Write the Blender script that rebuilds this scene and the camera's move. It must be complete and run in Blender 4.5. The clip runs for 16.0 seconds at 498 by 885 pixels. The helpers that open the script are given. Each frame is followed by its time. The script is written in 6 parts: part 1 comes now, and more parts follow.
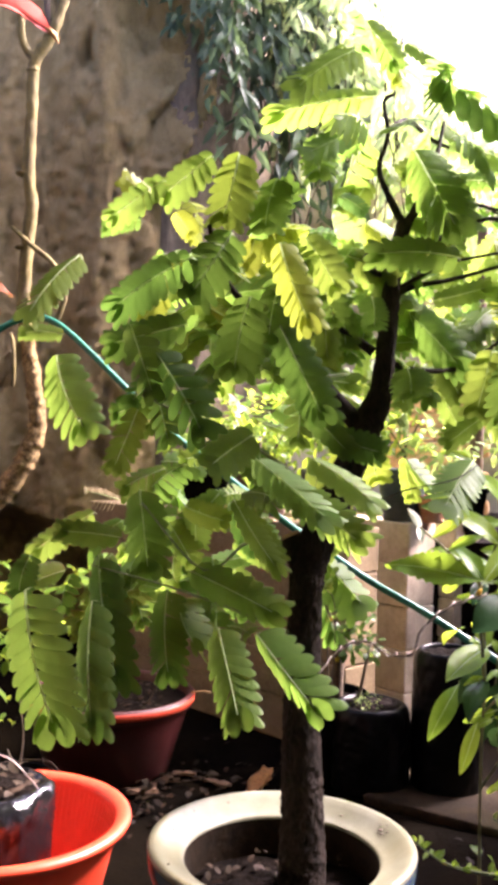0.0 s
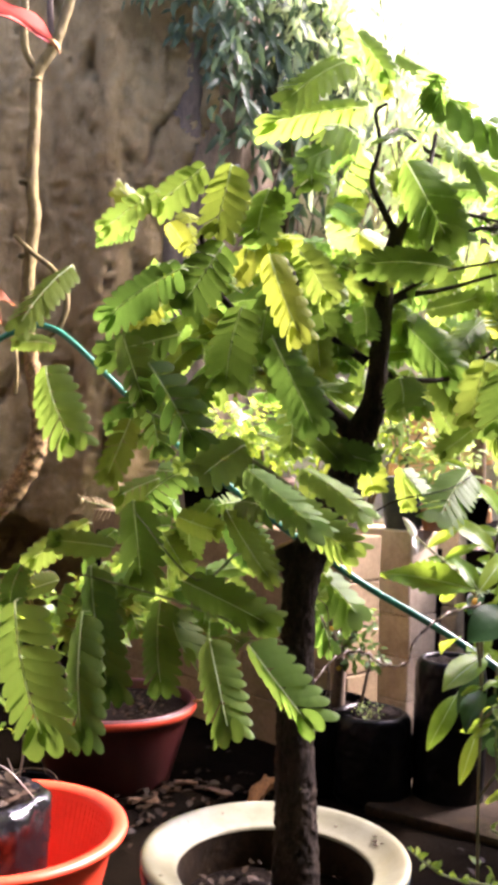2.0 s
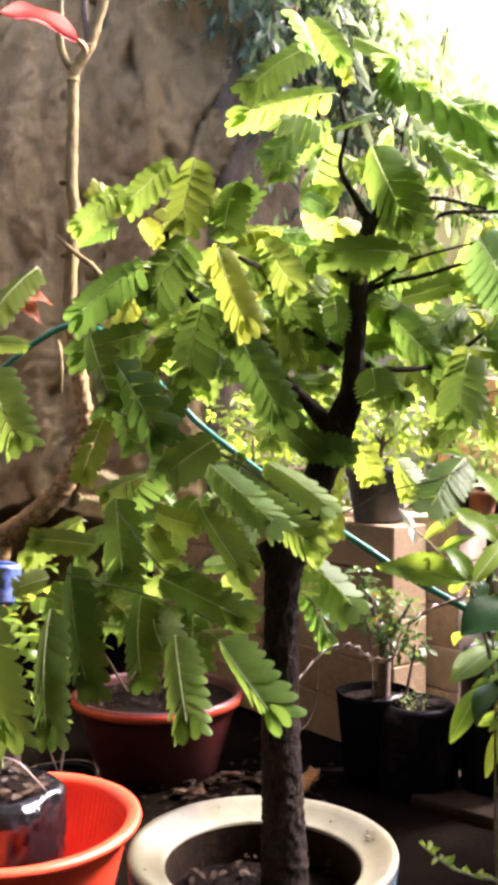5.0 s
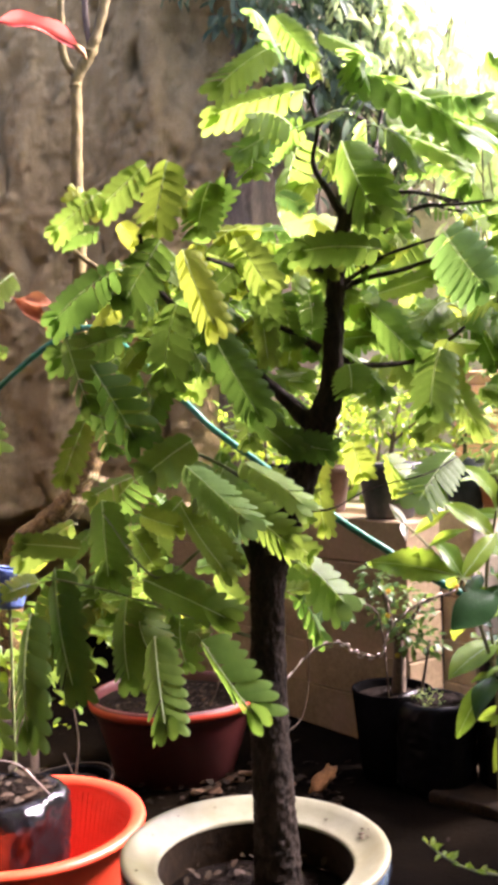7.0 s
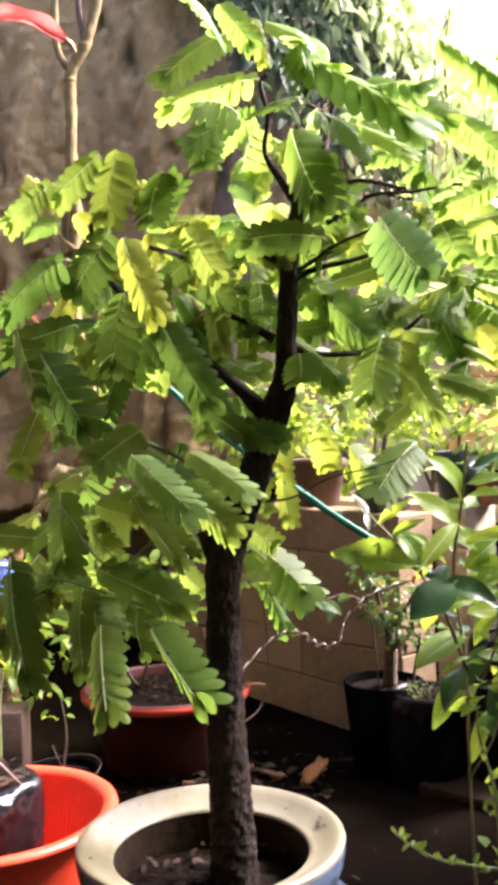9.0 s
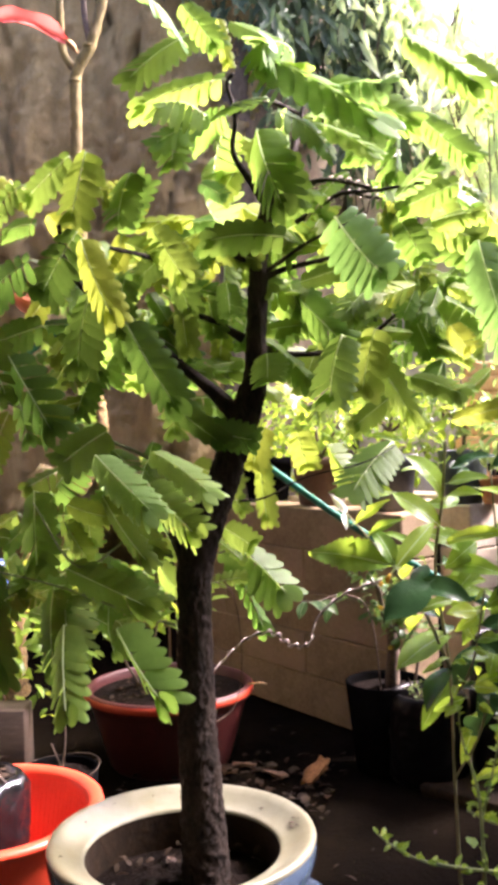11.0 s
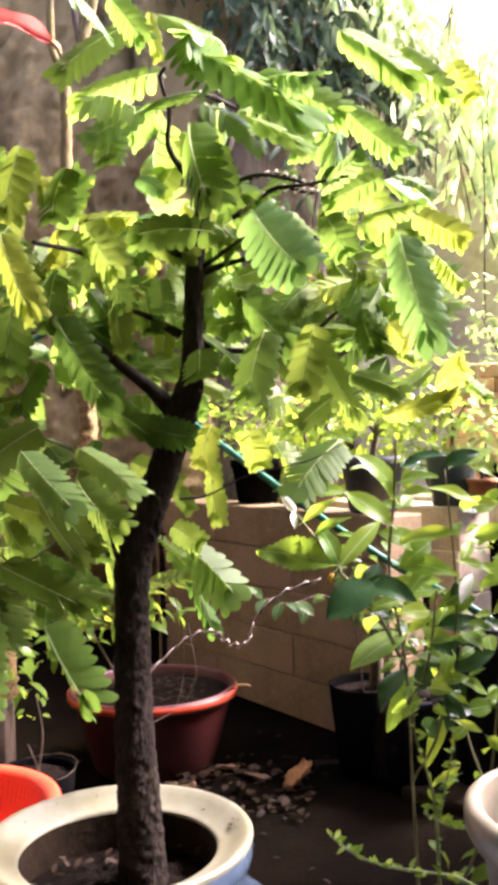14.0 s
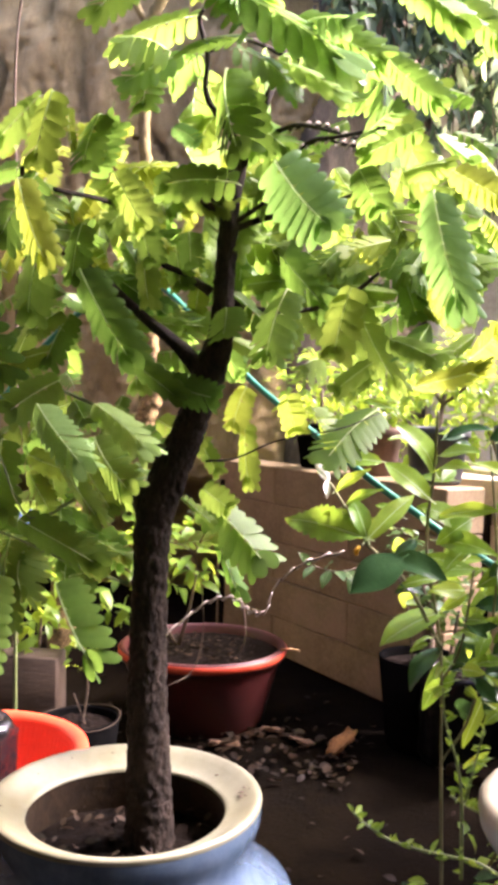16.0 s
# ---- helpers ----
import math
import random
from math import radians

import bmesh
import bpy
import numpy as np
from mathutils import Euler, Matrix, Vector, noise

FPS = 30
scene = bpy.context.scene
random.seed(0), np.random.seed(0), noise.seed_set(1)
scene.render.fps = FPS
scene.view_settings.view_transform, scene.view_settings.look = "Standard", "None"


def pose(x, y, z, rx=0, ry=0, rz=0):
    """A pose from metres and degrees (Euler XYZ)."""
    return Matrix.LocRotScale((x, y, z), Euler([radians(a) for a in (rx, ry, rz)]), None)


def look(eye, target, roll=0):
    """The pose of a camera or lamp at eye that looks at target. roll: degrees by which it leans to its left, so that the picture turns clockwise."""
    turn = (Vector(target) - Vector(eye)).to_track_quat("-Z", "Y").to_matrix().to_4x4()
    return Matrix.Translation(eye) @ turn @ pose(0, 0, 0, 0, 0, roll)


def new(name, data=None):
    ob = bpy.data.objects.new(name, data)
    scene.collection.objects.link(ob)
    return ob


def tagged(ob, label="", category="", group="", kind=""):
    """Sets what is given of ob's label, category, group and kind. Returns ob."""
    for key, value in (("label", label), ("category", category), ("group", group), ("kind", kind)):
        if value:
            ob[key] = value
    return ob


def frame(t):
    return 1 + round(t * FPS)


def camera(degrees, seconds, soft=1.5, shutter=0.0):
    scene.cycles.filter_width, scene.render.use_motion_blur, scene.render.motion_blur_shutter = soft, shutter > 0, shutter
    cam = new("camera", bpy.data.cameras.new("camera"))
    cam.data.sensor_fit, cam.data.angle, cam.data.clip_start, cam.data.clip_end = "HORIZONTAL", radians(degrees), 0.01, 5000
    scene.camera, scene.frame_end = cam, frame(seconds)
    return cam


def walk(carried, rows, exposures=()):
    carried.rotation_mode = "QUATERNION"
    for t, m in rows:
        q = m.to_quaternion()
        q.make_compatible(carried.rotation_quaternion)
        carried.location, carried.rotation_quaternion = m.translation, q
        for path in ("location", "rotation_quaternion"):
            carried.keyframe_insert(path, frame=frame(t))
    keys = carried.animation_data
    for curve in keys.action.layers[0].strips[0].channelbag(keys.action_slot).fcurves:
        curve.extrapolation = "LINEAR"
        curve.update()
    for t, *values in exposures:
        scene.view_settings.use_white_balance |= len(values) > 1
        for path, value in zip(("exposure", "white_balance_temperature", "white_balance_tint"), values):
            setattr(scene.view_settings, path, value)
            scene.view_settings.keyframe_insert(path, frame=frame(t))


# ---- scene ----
cam = camera(30.12, 16.0, soft=4.9)
EXPOSURE, KELVIN, TINT = 3.34, 6160.0, 37.0
# seconds, place in metres, yaw, pitch and roll in degrees
ROWS = [
    (0, -0.0000, 0.0000, 1.2000, 0.000, 0.000, -1.500),
    (0.5, 0.0050, 0.0005, 1.1999, 0.284, 0.150, -1.519),
    (1, 0.0064, 0.0006, 1.1999, 0.527, 0.213, -1.468),
    (1.5, 0.0100, -0.0010, 1.2020, 0.417, 0.332, -1.478),
    (2, 0.0159, -0.0002, 1.2033, 0.359, 0.448, -1.460),
    (2.5, 0.0330, 0.0011, 1.2055, 0.561, 0.520, -1.362),
    (3, 0.0496, 0.0031, 1.2062, 1.251, 0.467, -1.373),
    (3.5, 0.0827, 0.0037, 1.2098, 1.827, 0.404, -1.288),
    (4, 0.0983, 0.0083, 1.2106, 2.154, -0.015, -1.265),
    (4.5, 0.1145, 0.0093, 1.2099, 3.753, -0.172, -0.900),
    (7, 0.1830, 0.0149, 1.2098, 6.127, -0.229, 1.621),
    (7.5, 0.1948, 0.0159, 1.2075, 6.440, -0.221, 1.676),
    (8, 0.2169, 0.0198, 1.2037, 6.813, -0.394, 1.760),
    (8.5, 0.2354, 0.0202, 1.2021, 6.633, -0.507, 1.787),
    (11, 0.3107, 0.0288, 1.2004, 7.891, -0.545, 1.886),
    (11.5, 0.3237, 0.0285, 1.2021, 7.572, -0.447, 1.812),
    (12, 0.3356, 0.0304, 1.2001, 7.259, -0.440, 1.779),
    (12.5, 0.3407, 0.0325, 1.1993, 7.016, -0.346, 1.768),
    (13, 0.3576, 0.0293, 1.1985, 7.318, -0.271, 1.616),
    (13.5, 0.3754, 0.0327, 1.1950, 8.205, -0.111, 1.682),
    (14, 0.3956, 0.0508, 1.1904, 8.402, -0.339, 1.764),
    (14.5, 0.3931, 0.0746, 1.1987, 10.509, -0.737, 1.060),
    (15, 0.4096, 0.0842, 1.1986, 11.616, -1.526, -0.267),
    (15.5, 0.4248, 0.0925, 1.1968, 12.755, -2.129, -0.695),
    (16, 0.4493, 0.0994, 1.1906, 13.269, -2.624, -0.978),
]
walk(cam, [(t, pose(x, y, z, 90 + pitch, roll, yaw)) for t, x, y, z, yaw, pitch, roll in ROWS],
     exposures=[(0.0, EXPOSURE, KELVIN, TINT), (13.5, EXPOSURE, KELVIN, TINT), (15.0, EXPOSURE + 0.18, KELVIN, TINT), (16.0, EXPOSURE + 0.2, KELVIN, TINT)])

# ---- light ----
SUN_TO = Vector((0.80, 0.36, 0.84)).normalized()
world = bpy.data.worlds.new("sky")
scene.world = world
world.use_nodes = True
wn = world.node_tree
sky = wn.nodes.new("ShaderNodeTexSky")
sky.sky_type, sky.sun_disc = "NISHITA", False
sky.sun_elevation = math.asin(SUN_TO.z)
sky.sun_rotation = math.atan2(SUN_TO.x, SUN_TO.y)
sky.air_density, sky.dust_density = 0.6, 5.0
wn.links.new(sky.outputs[0], wn.nodes["Background"].inputs[0])
wn.nodes["Background"].inputs[1].default_value = 0.14
sun_data = bpy.data.lights.new("sun", "SUN")
sun_data.energy, sun_data.angle, sun_data.color = 3.85, radians(24.0), (1.0, 0.94, 0.84)
sun = new("sun", sun_data)
sun.matrix_world = look(SUN_TO * 12, (0, 0, 0))

# ---- materials ----


def material(name, build):
    m = bpy.data.materials.new(name)
    m.use_nodes = True
    nt = m.node_tree
    bsdf = nt.nodes["Principled BSDF"]
    build(nt, bsdf)
    return m


def node(nt, kind, **values):
    n = nt.nodes.new(kind)
    for key, value in values.items():
        n.inputs[key].default_value = value
    return n


def surface(name, dark, light, rough=0.7, scale=6.0, fine=60.0, bump=0.3, metal=0.0, specular=0.5, stretch=(1, 1, 1),
            third=None, spread=0.0, coat=0.0, low=0.35, high=0.65):
    """Two tones mixed by coarse and fine noise in object space, with relief; third: a stain colour."""
    def build(nt, bsdf):
        link = nt.links.new
        tc = nt.nodes.new("ShaderNodeTexCoord")
        mp = node(nt, "ShaderNodeMapping", Scale=stretch)
        link(tc.outputs["Object"], mp.inputs[0])
        a = node(nt, "ShaderNodeTexNoise", Scale=scale, Detail=6.0, Roughness=0.6)
        b = node(nt, "ShaderNodeTexNoise", Scale=fine, Detail=4.0, Roughness=0.65)
        link(mp.outputs[0], a.inputs["Vector"]), link(mp.outputs[0], b.inputs["Vector"])
        mix = node(nt, "ShaderNodeMath")
        mix.operation = "MULTIPLY_ADD"
        mix.inputs[1].default_value = 0.45
        link(b.outputs[0], mix.inputs[0])
        half = node(nt, "ShaderNodeMath")
        half.operation = "MULTIPLY"
        half.inputs[1].default_value = 0.55
        link(a.outputs[0], half.inputs[0]), link(half.outputs[0], mix.inputs[2])
        ramp = nt.nodes.new("ShaderNodeValToRGB")
        ramp.color_ramp.elements[0].position, ramp.color_ramp.elements[1].position = low, high
        ramp.color_ramp.elements[0].color, ramp.color_ramp.elements[1].color = (*dark, 1), (*light, 1)
        link(mix.outputs[0], ramp.inputs[0])
        colour = ramp.outputs[0]
        if third:
            c = node(nt, "ShaderNodeTexNoise", Scale=scale * 0.45, Detail=8.0, Roughness=0.7)
            link(mp.outputs[0], c.inputs["Vector"])
            r2 = nt.nodes.new("ShaderNodeValToRGB")
            r2.color_ramp.elements[0].position, r2.color_ramp.elements[1].position = 0.5, 0.66
            link(c.outputs[0], r2.inputs[0])
            m2 = nt.nodes.new("ShaderNodeMixRGB")
            m2.inputs[2].default_value = (*third, 1)
            link(r2.outputs[0], m2.inputs[0]), link(colour, m2.inputs[1])
            colour = m2.outputs[0]
        if spread:
            info = nt.nodes.new("ShaderNodeObjectInfo")
            hsv = nt.nodes.new("ShaderNodeHueSaturation")
            rng_node = node(nt, "ShaderNodeMapRange")
            rng_node.inputs[3].default_value, rng_node.inputs[4].default_value = 1 - spread, 1 + spread
            link(info.outputs["Random"], rng_node.inputs[0]), link(rng_node.outputs[0], hsv.inputs["Value"])
            link(colour, hsv.inputs["Color"])
            colour = hsv.outputs[0]
        link(colour, bsdf.inputs["Base Color"])
        bsdf.inputs["Roughness"].default_value = rough
        bsdf.inputs["Metallic"].default_value = metal
        bsdf.inputs["Specular IOR Level"].default_value = specular
        bsdf.inputs["Coat Weight"].default_value = coat
        bsdf.inputs["Coat Roughness"].default_value = 0.08
        if bump:
            bp = node(nt, "ShaderNodeBump", Strength=bump, Distance=0.01)
            link(mix.outputs[0], bp.inputs["Height"]), link(bp.outputs[0], bsdf.inputs["Normal"])
    return material(name, build)


def leaf_material(name, colour, glow, share=0.5, rough=0.5, spread=0.25, per_island=False, specular=0.16):
    """A leaf blade: waxy front, light coming through from behind."""
    def build(nt, bsdf):
        link = nt.links.new
        if per_island:
            info = nt.nodes.new("ShaderNodeNewGeometry")
            rand = info.outputs["Random Per Island"]
        else:
            info = nt.nodes.new("ShaderNodeObjectInfo")
            rand = info.outputs["Random"]
        tc = nt.nodes.new("ShaderNodeTexCoord")
        n = node(nt, "ShaderNodeTexNoise", Scale=9.0, Detail=5.0, Roughness=0.65)
        link(tc.outputs["Object"], n.inputs["Vector"])
        add = node(nt, "ShaderNodeMath")
        add.operation = "ADD"
        link(rand, add.inputs[0]), link(n.outputs[0], add.inputs[1])
        value = node(nt, "ShaderNodeMapRange")
        value.inputs[1].default_value, value.inputs[2].default_value = 0.2, 1.6
        value.inputs[3].default_value, value.inputs[4].default_value = 1 - spread, 1 + spread
        hue = node(nt, "ShaderNodeMapRange")
        hue.inputs[3].default_value, hue.inputs[4].default_value = 0.515, 0.485
        link(add.outputs[0], value.inputs[0]), link(rand, hue.inputs[0])
        outs = []
        for c in (colour, glow):
            hsv = nt.nodes.new("ShaderNodeHueSaturation")
            hsv.inputs["Color"].default_value = (*c, 1)
            link(value.outputs[0], hsv.inputs["Value"]), link(hue.outputs[0], hsv.inputs["Hue"])
            outs.append(hsv.outputs[0])
        link(outs[0], bsdf.inputs["Base Color"])
        bsdf.inputs["Roughness"].default_value = rough
        bsdf.inputs["Specular IOR Level"].default_value = specular
        bp = node(nt, "ShaderNodeBump", Strength=0.25, Distance=0.004)
        link(n.outputs[0], bp.inputs["Height"]), link(bp.outputs[0], bsdf.inputs["Normal"])
        tr = nt.nodes.new("ShaderNodeBsdfTranslucent")
        link(outs[1], tr.inputs["Color"])
        mx = node(nt, "ShaderNodeMixShader", Fac=share)
        link(bsdf.outputs[0], mx.inputs[1]), link(tr.outputs[0], mx.inputs[2])
        link(mx.outputs[0], nt.nodes["Material Output"].inputs["Surface"])
    return material(name, build)


LEAF = {
    # deep also takes in the shade on the crown's left side
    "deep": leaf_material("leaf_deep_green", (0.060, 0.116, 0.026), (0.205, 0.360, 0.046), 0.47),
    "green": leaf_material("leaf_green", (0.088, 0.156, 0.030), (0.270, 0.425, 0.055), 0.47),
    "lime": leaf_material("leaf_lime", (0.118, 0.186, 0.032), (0.305, 0.435, 0.058), 0.48),
    "young": leaf_material("leaf_yellow_green", (0.172, 0.228, 0.028), (0.375, 0.462, 0.050), 0.48),
    # pale has sky sheen and haze mixed into its green
    "pale": leaf_material("leaf_sheen_toned_green", (0.13, 0.225, 0.075), (0.36, 0.55, 0.12), 0.48, rough=0.40),
    "dusty": leaf_material("leaf_dusty_green", (0.10, 0.20, 0.065), (0.27, 0.46, 0.09), 0.45, rough=0.4),
}
DRY_BROWN = leaf_material("curled_brown_leaf", (0.021, 0.0118, 0.0038), (0.036, 0.020, 0.006), 0.2, spread=0.7, per_island=True, rough=0.65)
MIDRIB = leaf_material("leaf_midrib", (0.40, 0.50, 0.26), (0.66, 0.80, 0.38), 0.5, rough=0.5)
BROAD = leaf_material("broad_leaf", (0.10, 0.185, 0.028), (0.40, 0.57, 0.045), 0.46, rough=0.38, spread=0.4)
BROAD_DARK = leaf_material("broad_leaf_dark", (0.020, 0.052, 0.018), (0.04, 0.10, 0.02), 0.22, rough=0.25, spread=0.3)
FOLIAGE = leaf_material("foliage", (0.11, 0.19, 0.028), (0.38, 0.52, 0.04), 0.48, spread=0.5, per_island=True, rough=0.3)
FOLIAGE_DARK = leaf_material("foliage_dark", (0.050, 0.095, 0.026), (0.14, 0.23, 0.035), 0.35, spread=0.6, per_island=True, rough=0.35)
FOLIAGE_LIGHT = leaf_material("foliage_light", (0.14, 0.215, 0.06), (0.38, 0.50, 0.13), 0.50, spread=0.45, per_island=True)
# leaf colour paled to stand in for veiling glare
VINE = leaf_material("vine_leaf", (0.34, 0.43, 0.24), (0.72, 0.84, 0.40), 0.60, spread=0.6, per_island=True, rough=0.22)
# same creeper, with the shade of the recess put into its leaf colour
VINE_DARK = leaf_material("shade_toned_vine_leaf", (0.05, 0.08, 0.045), (0.12, 0.19, 0.07), 0.4, spread=0.6, per_island=True, rough=0.5)
DRY = leaf_material("dry_leaf", (0.0110, 0.0058, 0.0016), (0.020, 0.010, 0.0026), 0.15, spread=0.8, per_island=True, rough=0.7)
DRY_PALE = leaf_material("pale_dry_leaf", (0.038, 0.026, 0.015), (0.06, 0.04, 0.02), 0.2, spread=0.7, per_island=True, rough=0.6)
DULL_RED = leaf_material("withered_red_leaf", (0.20, 0.075, 0.030), (0.36, 0.15, 0.05), 0.4, spread=0.2)
RED_LEAF = leaf_material("red_leaf", (0.36, 0.085, 0.065), (0.62, 0.16, 0.10), 0.4, spread=0.25)
YELLOW_PETAL = leaf_material("yellow_petal", (0.40, 0.27, 0.03), (0.55, 0.38, 0.05), 0.35)
WHITE_PETAL = leaf_material("white_petal", (0.8, 0.8, 0.76), (0.8, 0.8, 0.7), 0.3)

BARK = surface("dark_bark", (0.0050, 0.0036, 0.0025), (0.046, 0.032, 0.021), 0.9, 90, 380, 1.0, stretch=(1, 1, 0.35), specular=0.25)
CUT = surface("cut_wood", (0.45, 0.25, 0.09), (0.65, 0.42, 0.18), 0.8, 60, 200, 0.3)
TWIG = surface("brown_twig", (0.05, 0.033, 0.020), (0.125, 0.085, 0.046), 0.8, 60, 200, 0.5)
STEM = surface("tan_stem", (0.068, 0.051, 0.010), (0.190, 0.146, 0.030), 0.85, 22, 150, 1.0, stretch=(1, 1, 0.4), third=(0.10, 0.070, 0.024))
CORK = surface("corky_stem", (0.05, 0.028, 0.008), (0.33, 0.215, 0.068), 0.9, 75, 230, 1.0, low=0.40, high=0.60)
GREEN_STEM = surface("green_stem", (0.10, 0.14, 0.04), (0.2, 0.24, 0.08), 0.6, 30, 150, 0.2)


def rock(nt, bsdf):
    """Trowelled cement: vertical streaks of damp and dust, pits and hair cracks."""
    link = nt.links.new
    tc = nt.nodes.new("ShaderNodeTexCoord")
    tall = node(nt, "ShaderNodeMapping", Scale=(1, 1, 0.28))
    link(tc.outputs["Object"], tall.inputs[0])
    streak = node(nt, "ShaderNodeTexNoise", Scale=5.0, Detail=8.0, Roughness=0.62, Distortion=0.4)
    grain = node(nt, "ShaderNodeTexNoise", Scale=60.0, Detail=8.0, Roughness=0.75)
    patch = node(nt, "ShaderNodeTexNoise", Scale=1.3, Detail=4.0, Roughness=0.6)
    link(tall.outputs[0], streak.inputs["Vector"])
    link(tc.outputs["Object"], grain.inputs["Vector"]), link(tc.outputs["Object"], patch.inputs["Vector"])
    rubble = node(nt, "ShaderNodeTexNoise", Scale=15.0, Detail=9.0, Roughness=0.72, Distortion=0.6)
    squat = node(nt, "ShaderNodeMapping", Scale=(1, 1, 0.6))
    link(tc.outputs["Object"], squat.inputs[0]), link(squat.outputs[0], rubble.inputs["Vector"])
    crack = nt.nodes.new("ShaderNodeTexVoronoi")
    crack.feature = "DISTANCE_TO_EDGE"
    crack.inputs["Scale"].default_value = 4.2
    bent = node(nt, "ShaderNodeMixRGB")
    bent.blend_type = "ADD"
    bent.inputs[0].default_value = 0.35
    link(tall.outputs[0], bent.inputs[1]), link(streak.outputs["Color"], bent.inputs[2])
    link(bent.outputs[0], crack.inputs["Vector"])
    line = node(nt, "ShaderNodeMapRange")
    line.inputs[1].default_value, line.inputs[2].default_value = 0.0, 0.030
    link(crack.outputs[0], line.inputs[0])
    pit = node(nt, "ShaderNodeMapRange")
    pit.inputs[1].default_value, pit.inputs[2].default_value = 0.33, 0.46
    link(grain.outputs[0], pit.inputs[0])
    ramp = nt.nodes.new("ShaderNodeValToRGB")
    ramp.color_ramp.elements[0].position, ramp.color_ramp.elements[1].position = 0.33, 0.68
    ramp.color_ramp.elements[0].color, ramp.color_ramp.elements[1].color = (0.255, 0.188, 0.080, 1), (0.475, 0.374, 0.170, 1)
    mid = ramp.color_ramp.elements.new(0.48)
    mid.color = (0.380, 0.290, 0.127, 1)
    mix = node(nt, "ShaderNodeMixRGB", Fac=0.42)
    link(streak.outputs[0], mix.inputs[1]), link(patch.outputs[0], mix.inputs[2]), link(mix.outputs[0], ramp.inputs[0])
    dust = node(nt, "ShaderNodeMixRGB", Fac=0.45)
    dust.blend_type = "OVERLAY"
    speckle = node(nt, "ShaderNodeMixRGB", Fac=0.5)
    link(rubble.outputs[0], speckle.inputs[1]), link(grain.outputs[0], speckle.inputs[2])
    link(ramp.outputs[0], dust.inputs[1]), link(speckle.outputs[0], dust.inputs[2])
    last = dust.outputs[0]
    for src, low in ((line, 0.80), (pit, 0.94)):
        lift = node(nt, "ShaderNodeMapRange")
        lift.inputs[3].default_value = low
        link(src.outputs[0], lift.inputs[0])
        mul = node(nt, "ShaderNodeMixRGB", Fac=1.0)
        mul.blend_type = "MULTIPLY"
        link(last, mul.inputs[1]), link(lift.outputs[0], mul.inputs[2])
        last = mul.outputs[0]
    link(last, bsdf.inputs["Base Color"])
    bsdf.inputs["Roughness"].default_value, bsdf.inputs["Specular IOR Level"].default_value = 0.93, 0.2
    normal = None
    for src, strength, reach in ((grain.outputs[0], 1.0, 0.020), (rubble.outputs[0], 1.0, 0.055), (streak.outputs[0], 0.7, 0.03), (line.outputs[0], 0.5, 0.008), (pit.outputs[0], 0.35, 0.005)):
        bp = node(nt, "ShaderNodeBump", Strength=strength, Distance=reach)
        link(src, bp.inputs["Height"])
        if normal:
            link(normal, bp.inputs["Normal"])
        normal = bp.outputs[0]
    link(normal, bsdf.inputs["Normal"])


ROCK = material("carved_cement_rock", rock)
# the recess's shade is put into this darker cement colour
SHADE_ROCK = surface("shade_toned_cement_rock", (0.085, 0.064, 0.042), (0.21, 0.165, 0.105), 0.95, 5, 60, 0.9, third=(0.06, 0.058, 0.04), stretch=(1, 1, 0.4), specular=0.2)
# one cream paint in two tones; the front wall's shade is put into this one
SHADE_BLOCK = surface("shade_toned_block", (0.152, 0.102, 0.045), (0.280, 0.205, 0.100), 0.85, 4, 60, 0.35, third=(0.27, 0.175, 0.10), spread=0.06)
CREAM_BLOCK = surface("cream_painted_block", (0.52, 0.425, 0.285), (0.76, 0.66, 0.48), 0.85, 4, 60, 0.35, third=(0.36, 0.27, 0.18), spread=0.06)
MORTAR = surface("mortar", (0.13, 0.088, 0.045), (0.22, 0.155, 0.085), 0.95, 20, 120, 0.5)
# soil and ground set darker than wet earth, with the yard's shade included
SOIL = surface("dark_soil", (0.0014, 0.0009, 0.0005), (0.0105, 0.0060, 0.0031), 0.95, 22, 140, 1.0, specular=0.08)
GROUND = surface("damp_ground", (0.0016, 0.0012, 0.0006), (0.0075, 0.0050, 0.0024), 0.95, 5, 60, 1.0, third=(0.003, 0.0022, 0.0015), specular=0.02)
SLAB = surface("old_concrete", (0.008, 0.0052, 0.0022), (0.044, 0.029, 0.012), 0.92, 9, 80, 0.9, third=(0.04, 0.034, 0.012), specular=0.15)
CREAM = surface("cream_glaze", (0.188, 0.184, 0.110), (0.272, 0.270, 0.186), 0.34, 7, 40, 0.05, third=(0.200, 0.172, 0.080), coat=0.12)
BLUE = surface("blue_glaze", (0.062, 0.105, 0.165), (0.14, 0.20, 0.265), 0.2, 6, 50, 0.05, third=(0.075, 0.10, 0.145), coat=0.6)
SPECK = surface("brown_speck", (0.05, 0.03, 0.02), (0.10, 0.06, 0.03), 0.8)
RED_PLASTIC = surface("orange_red_plastic", (0.82, 0.060, 0.020), (0.93, 0.090, 0.028), 0.42, 5, 90, 0.05)
# tub body: shade put into the red, darker than its rim
TUB_SHADE_RED = surface("shade_toned_red_plastic", (0.046, 0.006, 0.0045), (0.080, 0.011, 0.008), 0.5, 6, 60, 0.1, third=(0.06, 0.016, 0.012))
BLACK_BAG = surface("black_polythene", (0.004, 0.004, 0.0045), (0.008, 0.008, 0.009), 0.15, 14, 45, 0.7, specular=0.8)
BAG_DULL = surface("dusty_black_polythene", (0.002, 0.002, 0.0021), (0.006, 0.006, 0.006), 0.32, 9, 35, 0.4, specular=0.14)
